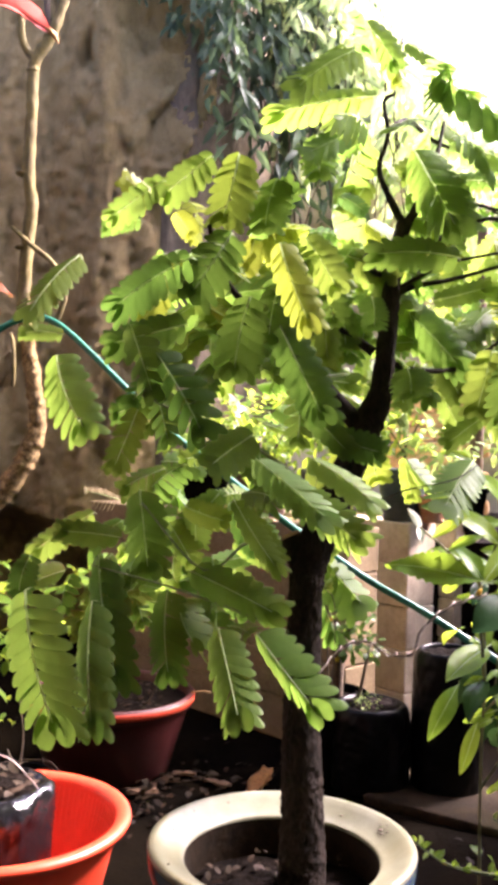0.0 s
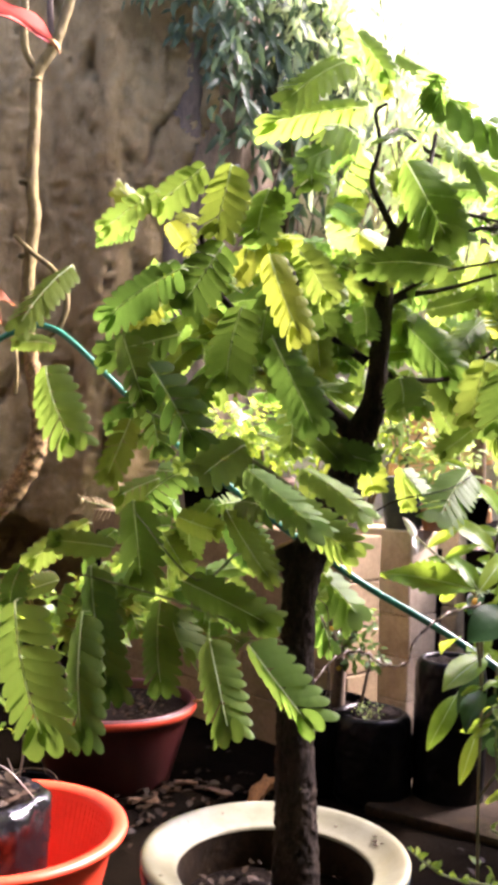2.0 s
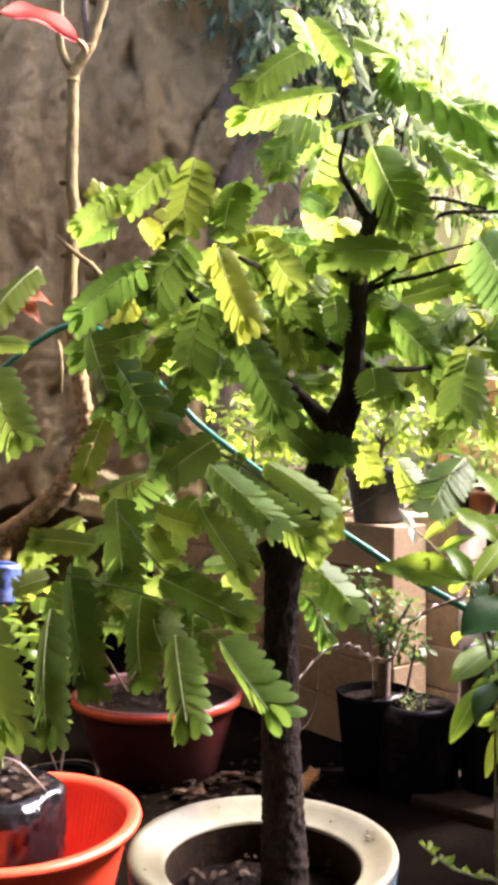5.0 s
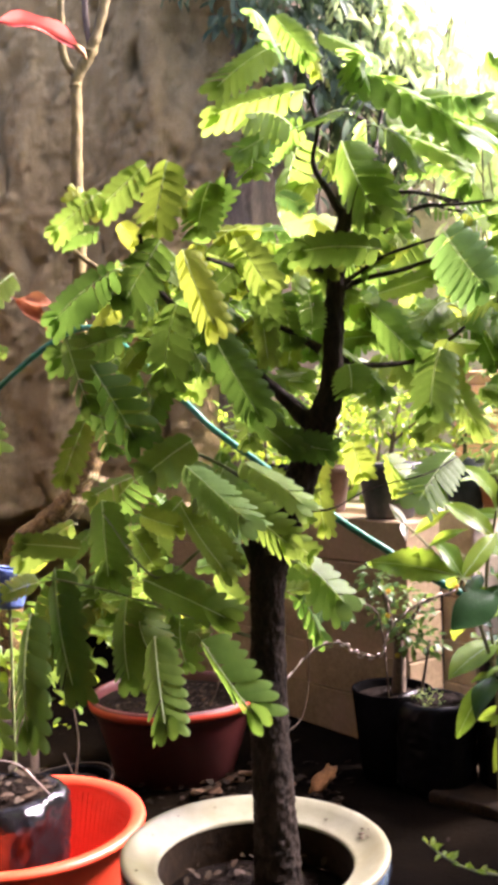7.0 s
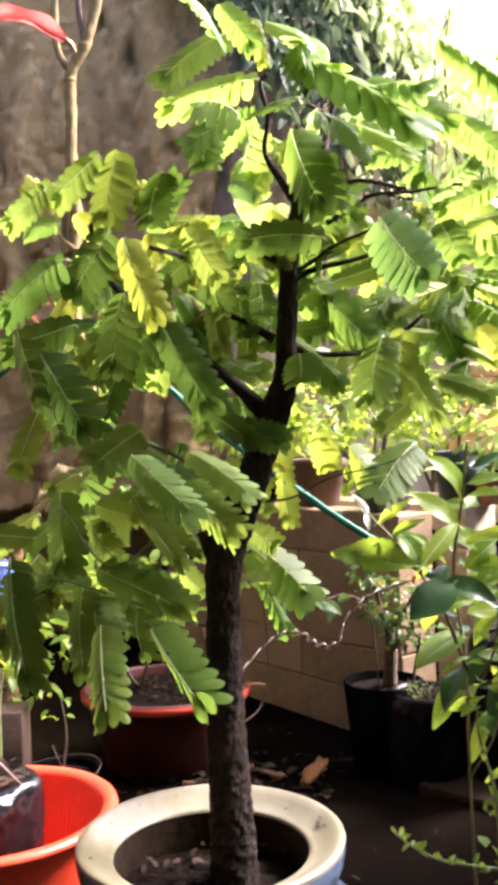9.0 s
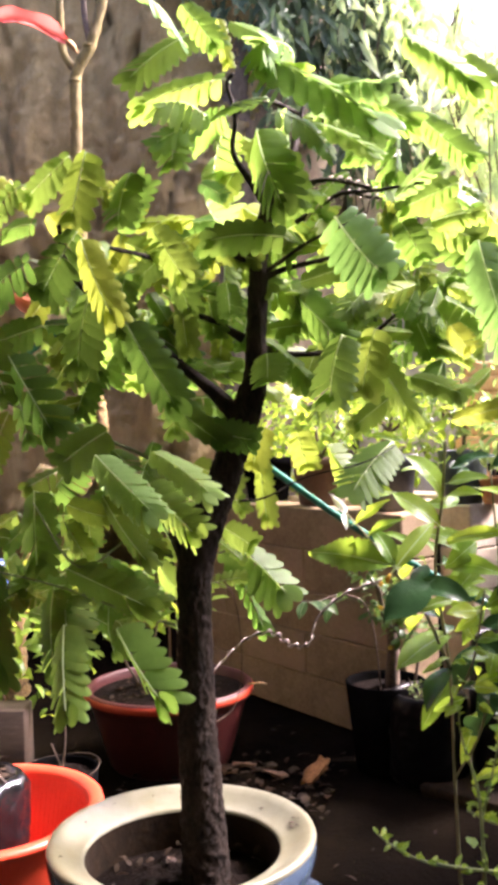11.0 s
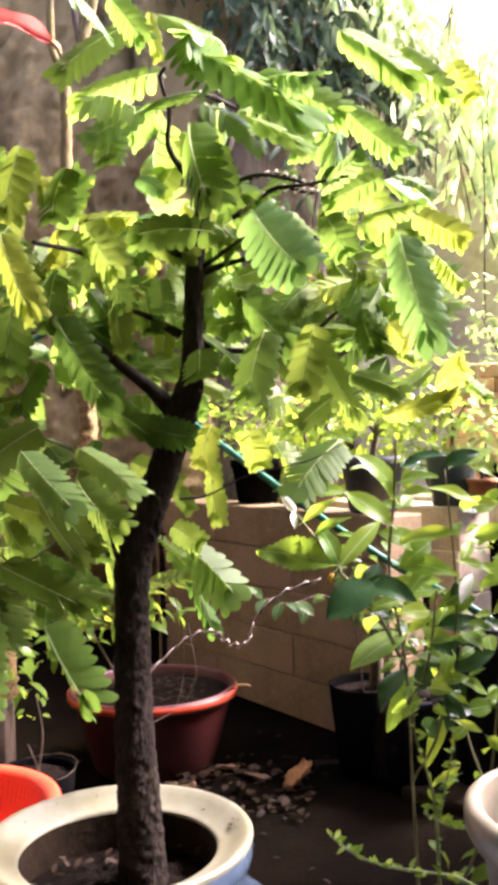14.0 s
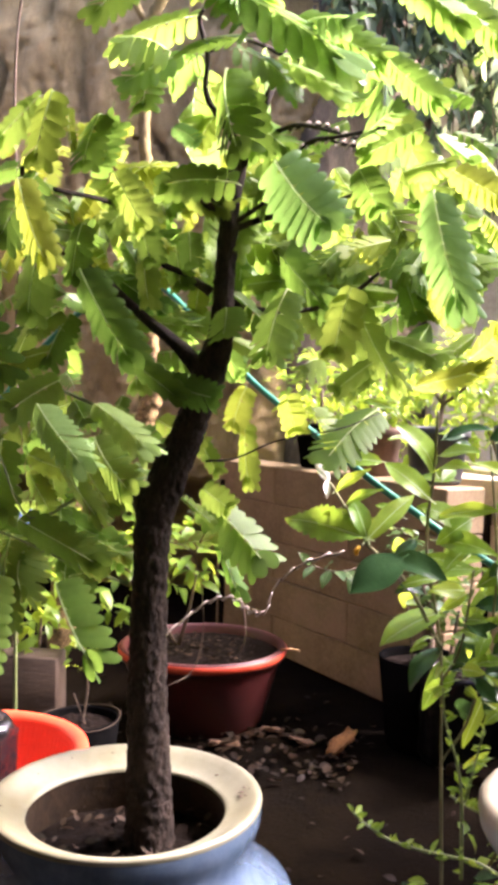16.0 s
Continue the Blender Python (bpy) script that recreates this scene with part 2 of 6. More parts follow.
CHIP = surface("brown_chip", (0.06, 0.032, 0.014), (0.16, 0.085, 0.035), 0.85, 30, 120, 0.5)
BLACK_POT = surface("black_plastic", (0.002, 0.002, 0.002), (0.005, 0.0047, 0.0044), 0.75, 8, 60, 0.15, specular=0.0)
GREY_POT = surface("dusty_grey_plastic", (0.035, 0.036, 0.040), (0.085, 0.087, 0.092), 0.6, 6, 60, 0.12, third=(0.13, 0.12, 0.10), specular=0.3)
SLATE_POT = surface("dark_slate_plastic", (0.014, 0.022, 0.022), (0.032, 0.045, 0.045), 0.5, 6, 60, 0.12, third=(0.07, 0.07, 0.06), specular=0.3)
TERRA = surface("terracotta", (0.42, 0.15, 0.06), (0.60, 0.27, 0.12), 0.8, 8, 70, 0.3, third=(0.5, 0.33, 0.22))
CLAY = surface("dark_clay", (0.075, 0.040, 0.024), (0.145, 0.080, 0.048), 0.8, 8, 70, 0.3, third=(0.10, 0.065, 0.045))
HOSE = surface("green_hose", (0.006, 0.10, 0.055), (0.015, 0.19, 0.10), 0.3, 8, 60, 0.05)
WIRE = surface("pale_wire", (0.30, 0.24, 0.20), (0.52, 0.45, 0.39), 0.5, 50, 200, 0.1, metal=0.2)
# wall tone raised, taking some veiling glare into its colour
FAR_WALL = surface("weathered_wall", (0.38, 0.32, 0.25), (0.60, 0.53, 0.44), 0.9, 1.5, 20, 0.5, third=(0.26, 0.19, 0.13))
BRICK = surface("orange_brick", (0.62, 0.33, 0.15), (0.80, 0.50, 0.27), 0.85, 10, 80, 0.4, spread=0.15)
TIMBER = surface("dark_timber", (0.018, 0.010, 0.004), (0.060, 0.035, 0.014), 0.85, 5, 90, 0.6, stretch=(0.2, 1, 1))
WOOD = surface("grey_wood", (0.075, 0.045, 0.024), (0.17, 0.11, 0.062), 0.85, 5, 90, 0.5, stretch=(0.2, 1, 1))
BLUE_CLOTH = surface("blue_wrapper", (0.03, 0.07, 0.25), (0.16, 0.24, 0.45), 0.4, 20, 80, 0.3)

# ---- mesh helpers ----
rng = random.Random(11)


def link_mesh(name, verts, faces, mats, slots=None, smooth=True):
    me = bpy.data.meshes.new(name)
    me.from_pydata([tuple(v) for v in verts], [], faces)
    for m in mats if isinstance(mats, (list, tuple)) else [mats]:
        me.materials.append(m)
    if slots:
        me.polygons.foreach_set("material_index", slots)
    me.polygons.foreach_set("use_smooth", [smooth] * len(me.polygons))
    me.update()
    return me


def part(name, bm, mat, parent=None, label="", smooth=True):
    """Links a bmesh, or a ready mesh, as one object under a thing or a part."""
    if isinstance(bm, bpy.types.Mesh):
        me = bm
    else:
        me = bpy.data.meshes.new(name)
        bm.to_mesh(me)
        bm.free()
        me.materials.append(mat)
        me.polygons.foreach_set("use_smooth", [smooth] * len(me.polygons))
    ob = new(name, me)
    if parent:
        ob.parent = parent
    if label:
        tagged(ob, label)
    return ob


def thing(name, place, label, category, group="", kind=""):
    ob = new(name)
    ob.empty_display_size = 0.05
    ob.matrix_basis = Matrix.Translation(place)
    return tagged(ob, label, category, group, kind)


def child(ob, parent):
    """Parents ob, whose mesh lies in world coordinates, under a thing that stands elsewhere."""
    ob.parent = parent
    ob.matrix_parent_inverse = parent.matrix_basis.inverted()
    return ob


def smooth_line(points, steps=5):
    """Catmull-Rom through rows of (x, y, z, radius)."""
    p = np.array(points, float)
    p = np.vstack([2 * p[0] - p[1], p, 2 * p[-1] - p[-2]])
    out = []
    for i in range(1, len(p) - 2):
        for k in range(steps):
            t = k / steps
            a, b, c, d = p[i - 1], p[i], p[i + 1], p[i + 2]
            out.append(0.5 * (2 * b + (c - a) * t + (2 * a - 5 * b + 4 * c - d) * t * t + (3 * b - a - 3 * c + d) * t ** 3))
    out.append(p[-2])
    out = np.array(out)
    out[:, 3] = np.maximum(out[:, 3], 0.0006)
    return out


def tube(points, sides=8, steps=5, rough=0.0, freq=40.0, seed=0):
    """A closed tube along a smooth line, with an uneven skin."""
    line = smooth_line(points, steps)
    bm = bmesh.new()
    rings, frame_x = [], Vector((1, 0, 0))
    for i, row in enumerate(line):
        c, r = Vector(row[:3]), row[3]
        ahead = Vector(line[min(i + 1, len(line) - 1)][:3]) - Vector(line[max(i - 1, 0)][:3])
        ahead.normalize()
        frame_x = (frame_x - ahead * frame_x.dot(ahead))
        if frame_x.length < 1e-4:
            frame_x = ahead.orthogonal()
        frame_x.normalize()
        frame_y = ahead.cross(frame_x)
        ring = []
        for k in range(sides):
            a = 2 * math.pi * k / sides
            d = frame_x * math.cos(a) + frame_y * math.sin(a)
            p = c + d * r
            q = Vector((p.x, p.y, p.z * 0.5)) * freq
            rr = r * (1 + rough * noise.noise(q + Vector((seed, 0, 0))) + 0.5 * rough * noise.noise(q * 2.7))
            ring.append(bm.verts.new(c + d * rr))
        rings.append(ring)
    for a, b in zip(rings, rings[1:]):
        for k in range(sides):
            bm.faces.new((a[k], a[(k + 1) % sides], b[(k + 1) % sides], b[k]))
    bm.faces.new(list(reversed(rings[0])))
    bm.faces.new(rings[-1])
    return bm


def lathe(profile, sides=48, wobble=0.0, seed=0, centre=(0, 0, 0)):
    """A turned body from rows of (radius, height); the first and last rows are closed when their radius is 0."""
    bm = bmesh.new()
    rings = []
    for r, z in profile:
        ring = []
        for k in range(sides):
            a = 2 * math.pi * k / sides
            w = 1 + wobble * noise.noise(Vector((math.cos(a) * 2, math.sin(a) * 2, z * 8 + seed)))
            ring.append(bm.verts.new((centre[0] + r * w * math.cos(a), centre[1] + r * w * math.sin(a), centre[2] + z)))
        rings.append(ring)
    for a, b in zip(rings, rings[1:]):
        for k in range(sides):
            bm.faces.new((a[k], a[(k + 1) % sides], b[(k + 1) % sides], b[k]))
    bmesh.ops.remove_doubles(bm, verts=bm.verts, dist=1e-5)
    bmesh.ops.recalc_face_normals(bm, faces=bm.faces)
    return bm


def box(size, bevel=0.004, centre=(0, 0, 0), rough=0.0, seed=0):
    bm = bmesh.new()
    bmesh.ops.create_cube(bm, size=1)
    bmesh.ops.scale(bm, vec=size, verts=bm.verts)
    if bevel:
        bmesh.ops.bevel(bm, geom=bm.edges[:], offset=bevel, segments=1, affect="EDGES")
    for v in bm.verts:
        if rough:
            v.co += Vector((noise.noise(v.co * 9 + Vector((seed, 0, 0))), noise.noise(v.co * 9 + Vector((0, seed, 0))),
                            noise.noise(v.co * 9 + Vector((0, 0, seed))))) * rough
        v.co += Vector(centre)
    return bm


# ---- leaves ----


def pinnate_mesh(pairs, bow, blade, seed, gap=1.08, swing=0.0, fold=0.0, tip=1.0):
    """A feather-shaped leaf of unit length along x, half a unit wide on each side: paired oblong leaflets that lap like
    shingles, round at the ends, and a broad pair pointing ahead at the tip; fold lets the leaflets hang."""
    r = random.Random(seed)
    verts, faces, slots = [], [], []

    def bowed(x):
        return Vector((x, swing * x * (1 - x), bow * 4 * x * (1 - x)))

    rows = [(0.0, 0.55), (0.10, 0.84), (0.34, 1.0), (0.62, 1.04), (0.79, 0.94), (0.90, 0.70), (0.97, 0.38)]
    first, last = 0.05, 0.76
    pitch = (last - first) / (pairs - 1)
    for i in range(pairs + 1):
        end = i == pairs
        f = min(1.0, i / (pairs - 1))
        for side in (-1, 1):
            grow = r.uniform(0.95, 1.03)
            if end:
                root = bowed(last + 0.045)
                reach = Vector((0.195 * r.uniform(0.94, 1.04), side * r.uniform(0.21, 0.27), -0.10 * fold)) * tip * 0.92
                wide = Vector((-0.070, side * 0.110, 0.0)) * min(gap, 1.0) * 0.88
            else:
                root = bowed(first + pitch * (i + r.uniform(-0.10, 0.10) + (0.12 if side > 0 else -0.12)))
                long = 0.47 * (0.80 + 0.20 * math.sin(math.pi * (f * 0.85 + 0.08)) - 0.10 * (1 - f) ** 4) * grow
                lean = 0.075 + 0.085 * f + 0.05 * f ** 3
                drop = fold * r.uniform(0.8, 1.15)
                reach = Vector((lean, side * long * math.cos(drop), -0.035 + r.uniform(-0.02, 0.015) - long * math.sin(drop)))
                wide = Vector((pitch * 0.5, -side * pitch * 0.10, 0.0)) * gap * (1.0 + 0.09 * f)
            sag = 0.0 if end else 0.04
            lap = 0.02 if end else r.uniform(0.10, 0.20)
            dome = r.uniform(0.03, 0.07) if end else r.uniform(0.06, 0.15)
            start = len(verts)
            for u, w in rows:
                c = root + reach * u - Vector((0, 0, sag * u * u))
                for k in (-1, 0, 1):
                    verts.append(c + wide * (k * w) + Vector((0, 0, wide.length * (lap * k * min(1.0, 3 * u) + (dome if k == 0 else 0.0)))))
            verts.append(root + reach * 1.004 - Vector((0, 0, sag)))
            for k in range(len(rows) - 1):
                a = start + 3 * k
                faces += [(a, a + 1, a + 4, a + 3), (a + 1, a + 2, a + 5, a + 4)]
            a = start + 3 * (len(rows) - 1)
            faces += [(a, a + 1, len(verts) - 1), (a + 1, a + 2, len(verts) - 1)]
            slots += [0] * (2 * (len(rows) - 1) + 2)
    # the rachis, a slim raised ridge
    base = len(verts)
    for k in range(11):
        x = -0.20 + k / 10 * 1.04
        c = bowed(max(x, 0.0)) + Vector((0, 0.5 * min(x, 0.0) ** 2, 0.012 + 0.4 * min(x, 0.0)))
        w = 0.0150 * (1 - 0.6 * max(x, 0.0))
        verts += [c + Vector((0, -w, -0.006)), c + Vector((0, 0, 0.006)), c + Vector((0, w, -0.006))]
    for k in range(10):
        a = base + 3 * k
        faces += [(a, a + 1, a + 4, a + 3), (a + 1, a + 2, a + 5, a + 4)]
        slots += [1, 1]
    return link_mesh("leaf", verts, faces, [blade, MIDRIB], slots)


LEAF_MESH = {key: [pinnate_mesh(p, b, mat, 31 * i + 7, g, s) for i, (p, b, g, s) in enumerate(
    ((7, 0.05, 1.14, 0.2), (8, 0.09, 1.10, -0.3), (7, 0.07, 1.18, 0.0), (8, 0.11, 1.02, 0.3), (8, 0.03, 1.14, -0.2), (6, 0.08, 1.16, 0.1), (9, 0.05, 1.14, 0.15), (10, 0.07, 1.08, -0.15), (9, 0.08, 1.12, 0.05)))]
    + [pinnate_mesh(p, b, mat, 57 * i + 5, g, s, f) for i, (p, b, g, s, f) in enumerate(
        ((6, 0.10, 0.84, 0.25, 0.15), (7, 0.12, 0.96, -0.2, 0.75), (8, 0.10, 0.90, 0.15, 1.05), (6, 0.14, 0.94, 0.1, 0.5), (8, 0.06, 1.10, 0.2, 0.24)))]
    for key, mat in LEAF.items()}


def leaf_matrix(base, tip, width, facing):
    base, tip = Vector(base), Vector(tip)
    x = tip - base
    size = x.length
    x.normalize()
    z = Vector(facing)
    z = z - x * z.dot(x)
    z.normalize()
    y = z.cross(x)
    m = Matrix((x * size, y * size * width, z * size)).transposed().to_4x4()
    return Matrix.Translation(base) @ m


def ovate_mesh(mat, seed, wide=0.42, bow=0.10, fold=0.06, wave=0.02, rib=None, n=10, saw=0.0):
    """A simple pointed leaf of unit length along x; saw notches its edge."""
    r = random.Random(seed)
    verts, faces, slots = [], [], []
    for i in range(n + 1):
        u = i / n
        w = wide * 0.5 * math.sin(math.pi * u ** 0.85) ** 0.8 if 0 < i < n else 0.012
        w *= 1 - saw * (i % 2) * r.uniform(0.6, 1.3)
        for j, s in enumerate((-1, -0.5, 0, 0.5, 1)):
            verts.append((u, s * w, bow * 4 * u * (1 - u) + fold * abs(s) * w * 4 + wave * math.sin(9 * u + seed + 2 * s) * abs(s) + r.uniform(-1, 1) * 0.004))
    for i in range(n):
        for j in range(4):
            a = i * 5 + j
            faces.append((a, a + 1, a + 6, a + 5))
            slots.append(0)
    base = len(verts)
    for i in range(n):
        u = i / n * 1.0
        w = 0.012 * (1 - 0.8 * u)
        z = bow * 4 * u * (1 - u)
        verts += [(u - (0.12 if i == 0 else 0), -w, z + 0.004), (u - (0.12 if i == 0 else 0), w, z + 0.004)]
    for i in range(n - 1):
        a = base + 2 * i
        faces.append((a, a + 1, a + 3, a + 2))
        slots.append(1)
    return link_mesh("leaf", verts, faces, [mat, rib or MIDRIB], slots)


def scatter_mesh(name, template, mats, matrices):
    """Many copies of a small template joined into one mesh."""
    tv = np.array([v.co[:] for v in template.vertices])
    tf = [tuple(p.vertices) for p in template.polygons]
    ts = [p.material_index for p in template.polygons]
    verts, faces, slots = [], [], []
    for m in matrices:
        a = np.array(m)
        base = len(verts)
        verts.extend((tv @ a[:3, :3].T + a[:3, 3]).tolist())
        faces.extend(tuple(i + base for i in f) for f in tf)
        slots.extend(ts)
    return link_mesh(name, verts, faces, mats, slots)


def any_way(r, droop=0.3):
    """A random direction that tends outwards and down."""
    a = r.uniform(0, 2 * math.pi)
    return Vector((math.cos(a), math.sin(a), r.uniform(-1, 0.7) - droop)).normalized()


def small_leaf(mat, wide=0.4, bow=0.12):
    """A cheap pointed leaf for masses of foliage."""
    verts = [(0, 0, 0), (0.3, -wide / 2, bow), (0.3, 0, bow * 0.6), (0.3, wide / 2, bow), (0.7, -wide * 0.42, bow * 0.9),
             (0.7, 0, bow * 0.5), (0.7, wide * 0.42, bow * 0.9), (1, 0, -0.05)]
    faces = [(0, 2, 1), (0, 3, 2), (1, 2, 5, 4), (2, 3, 6, 5), (4, 5, 7), (5, 6, 7)]
    return link_mesh("leaf", verts, faces, mat)


def leafy_cloud(r, n, centre, size, leaf_size, droop=0.3, hollow=0.35):
    """Poses for the leaves of a clump, more of them towards its skin."""
    out = []
    for _ in range(n):
        d = Vector((r.gauss(0, 1), r.gauss(0, 1), r.gauss(0, 1))).normalized()
        k = hollow + (1 - hollow) * r.random() ** 0.6
        p = Vector(centre) + Vector((d.x * size[0], d.y * size[1], d.z * size[2])) * k
        way = (any_way(r, droop) + d * 0.6).normalized()
        s = leaf_size * r.uniform(0.6, 1.25)
        out.append(leaf_matrix(p, p + way * s, 1.0, (r.uniform(-0.6, 0.6), r.uniform(-0.8, 0.3), 1)))
    return out


# ---- structure: ground, rock face, far wall, block walls ----
def ground():
    bm = bmesh.new()
    xs = sorted({*np.linspace(-2.5, 2.5, 60).tolist(), -60, -25, -10, -5, 5, 10, 25, 60})
    ys = sorted({*np.linspace(-1, 5.5, 78).tolist(), -60, -25, -10, -4, 8, 12, 25, 60})
    grid = [[bm.verts.new((x, y, -0.002 + (0.012 * noise.noise(Vector((x * 3, y * 3, 0))) + 0.005 * noise.noise(Vector((x * 14, y * 14, 3)))
                                        if abs(x) < 3 and -1.5 < y < 6 else 0))) for x in xs] for y in ys]
    for a, b in zip(grid, grid[1:]):
        for k in range(len(xs) - 1):
            bm.faces.new((a[k], a[k + 1], b[k + 1], b[k]))
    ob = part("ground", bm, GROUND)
    tagged(ob, "dark damp trodden earth with scattered dry leaves", "ground", kind="structure")


def relief_wall(name, start, along, length, height, mat, label, depth, step=0.05, seed=0, top=None, thick=0.5, under=0.0, lip=None):
    """An upright, uneven face with a thick back; top(x) gives the height along it."""
    along = Vector(along).normalized()
    out = Vector((along.y, -along.x, 0))
    nx, nz = int(length / step), int(height / step)
    bm = bmesh.new()
    rows = []
    for j in range(nz + 1):
        row = []
        for i in range(nx + 1):
            s = length * i / nx
            h = height if top is None else top(s)
            z = h * j / nz
            p = Vector((s, z, seed))
            crack = abs(noise.noise(Vector((s * 4.3 + 0.5 * noise.noise(p * 3), z * 1.3, seed + 2))))
            broken = min(1.0, max(0.0, 0.25 + 1.6 * noise.noise(Vector((s * 2.6, z * 2.1, seed + 4)))))
            nick = max(0.0, 0.10 - abs(noise.noise(Vector((s * 9.0, z * 3.2, seed + 6))))) / 0.10
            nick *= min(1.0, max(0.0, 2.2 * noise.noise(Vector((s * 5.0, z * 4.0, seed + 8)))))
            d = depth * (1.0 * noise.noise(Vector((s * 2.1, z * 0.45, seed))) + 0.6 * noise.noise(Vector((s * 5.5, z * 1.1, seed + 5)))
                         - 0.8 * broken * max(0, 0.12 - crack) / 0.12 - 0.32 * nick + 0.20 * noise.noise(Vector((s * 11, z * 6, seed)))
                         + 0.18 * noise.noise(p * 23) + 0.12 * noise.noise(p * 41) - 0.35 * max(0, noise.noise(Vector((s * 3.2, z * 1.1, seed + 9))) - 0.15))
            d -= under * min(1.0, max(0.0, (0.80 + 0.10 * noise.noise(Vector((s * 2, 0, 1))) - z) / 0.16))
            if lip:
                d -= 0.55 * min(1.0, max(0.0, (s - lip(z) - 0.04 * noise.noise(Vector((z * 4, 2, 2)))) / 0.025))
            row.append(bm.verts.new(Vector(start) + along * s + out * d + Vector((0, 0, z))))
        rows.append(row)
    back = [[bm.verts.new(Vector(start) + along * (length * i / nx) - out * thick + Vector((0, 0, (height if top is None else top(length * i / nx)) * j)))
             for i in range(nx + 1)] for j in (0, 1)]
    for a, b in zip(rows, rows[1:]):
        for k in range(nx):
            bm.faces.new((a[k], a[k + 1], b[k + 1], b[k]))
    for k in range(nx):
        bm.faces.new((rows[-1][k], rows[-1][k + 1], back[1][k + 1], back[1][k]))
        bm.faces.new((back[1][k], back[1][k + 1], back[0][k + 1], back[0][k]))
    for k in (0, nx):
        edge = [row[k] for row in rows]
        bm.faces.new(edge + [back[1][k], back[0][k]])
    bmesh.ops.recalc_face_normals(bm, faces=bm.faces)
    ob = part(name, bm, mat)
    return tagged(ob, label, "wall", kind="structure")


ground()
relief_wall("wall_west", (-4.2, 4.72, 0), (1, 0.06, 0), 4.15, 5.0, ROCK, "brown carved cement wall, fluted like a rock face", 0.13, 0.024, 3, thick=1.2, under=0.8,
            lip=lambda z: 3.97 - 0.28 * min(1.0, max(0.0, (3.03 - z) / 0.58)))
relief_wall("wall_recess", (-0.30, 5.0, 0), (0.45, 1.0, 0), 1.6, 5.0, SHADE_ROCK, "recessed side of the cement rock wall, its shade put into the colour", 0.1, 0.05, 13)
relief_wall("wall_north", (0.2, 6.0, 0), (1, 0.12, 0), 6.0, 4.6, FAR_WALL, "pale weathered garden wall under hanging creepers", 0.06, 0.08, 7,
            top=lambda s: max(1.75, 4.0 - 1.2 * max(0.0, s - 0.25)))

# a raised bed behind the block walls
A_DIR, B_DIR = Vector((-0.69, 0.72, 0)).normalized(), Vector((0.72, 0.69, 0)).normalized()
CORNER = Vector((0.385, 3.50, 0))
COURSE, TOP = 0.176, 0.885


def block_wall(name, corner, length, thick, label, mat=SHADE_BLOCK):
    """Courses of rough painted blocks, each a piece with a recessed joint."""
    wall = thing(name, corner, label, "wall", kind="structure")
    turn = math.atan2(A_DIR.y, A_DIR.x)
    core = box((length - 0.05, thick - 0.036, TOP - 0.03), 0.0, (length / 2, -thick / 2, (TOP - 0.03) / 2))
    core_ob = part("mortar_core", core, MORTAR, wall, "grey mortar between the blocks", smooth=False)
    core_ob.matrix_basis = pose(0, 0, 0, 0, 0, math.degrees(turn))
    shapes = {}
    n = 0
    for c in range(5):
        s = 0.0
        first = c % 2 == 1
        while s < length - 0.02:
            full = round(min(0.58 if first else 1.17, length - s), 3)
            first = False
            key = (full, n % 4)
            if key not in shapes:
                shapes[key] = link_block(full - 0.0015, thick, COURSE - 0.003, n % 4, mat)
            ob = part("block", shapes[key], None, wall)
            ob.matrix_basis = pose(0, 0, 0, 0, 0, math.degrees(turn)) @ pose(s + full / 2, -thick / 2, COURSE * (c + 0.5) + 0.003,
                                                                          0, 0, rng.uniform(-0.5, 0.5))
            s += full
            n += 1
    return wall


def link_block(a, b, c, seed, mat):
    bm = box((a, b, c), 0.005, rough=0.004, seed=seed * 3.7)
    me = bpy.data.meshes.new("block")
    bm.to_mesh(me)
    bm.free()
    me.materials.append(mat)
    return me


# unseen wall behind the viewer, added to block sky light and bounce fill
south = part("wall_south", box((9.0, 0.25, 3.4), 0.01, (0.5, -1.9, 1.7)), surface("unseen_south_plaster", (0.32, 0.27, 0.21), (0.46, 0.40, 0.32), 0.9, 2, 40, 0.3))
tagged(south, "unseen plastered wall added behind the viewer to block and bounce light", "wall", kind="structure")
# unseen side wall, added with dark plaster to cut light in the yard
side = part("wall_side", box((0.25, 8.0, 3.4), 0.01, (-3.2, 1.8, 1.7)), surface("unseen_side_plaster", (0.13, 0.10, 0.075), (0.22, 0.175, 0.13), 0.9, 2, 40, 0.3))
tagged(side, "unseen plastered side wall added to cut sky light", "wall", kind="structure")

# unseen wall, added so its shadow covers pots, trunk and floor
east = part("wall_east", box((0.25, 5.9, 3.05), 0.01, (2.5, 1.0, 1.525)), surface("unseen_east_plaster", (0.13, 0.10, 0.075), (0.22, 0.175, 0.13), 0.9, 2, 40, 0.3))
tagged(east, "unseen plastered wall added to keep the sun off the pots", "wall", kind="structure")
# unseen boards overhead, added only to cut sky light from above and in front
roof = part("porch_roof", box((5.2, 5.0, 0.06), 0.01, (-1.35, 0.50, 3.42)), WOOD)
tagged(roof, "unseen boarded roof added overhead to cut sky light", "roof", kind="structure")
roof_strip = part("porch_eaves", box((1.36, 3.1, 0.06), 0.01, (1.94, -0.45, 3.42)), WOOD)
tagged(roof_strip, "unseen boarded strip added overhead to darken the front", "roof", kind="structure")
# one more unseen board, added to stop sun reaching the tub and left floor
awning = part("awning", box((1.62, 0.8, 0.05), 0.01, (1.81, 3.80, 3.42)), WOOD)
tagged(awning, "unseen boards added overhead to shade the tub and left ground", "roof", kind="structure")
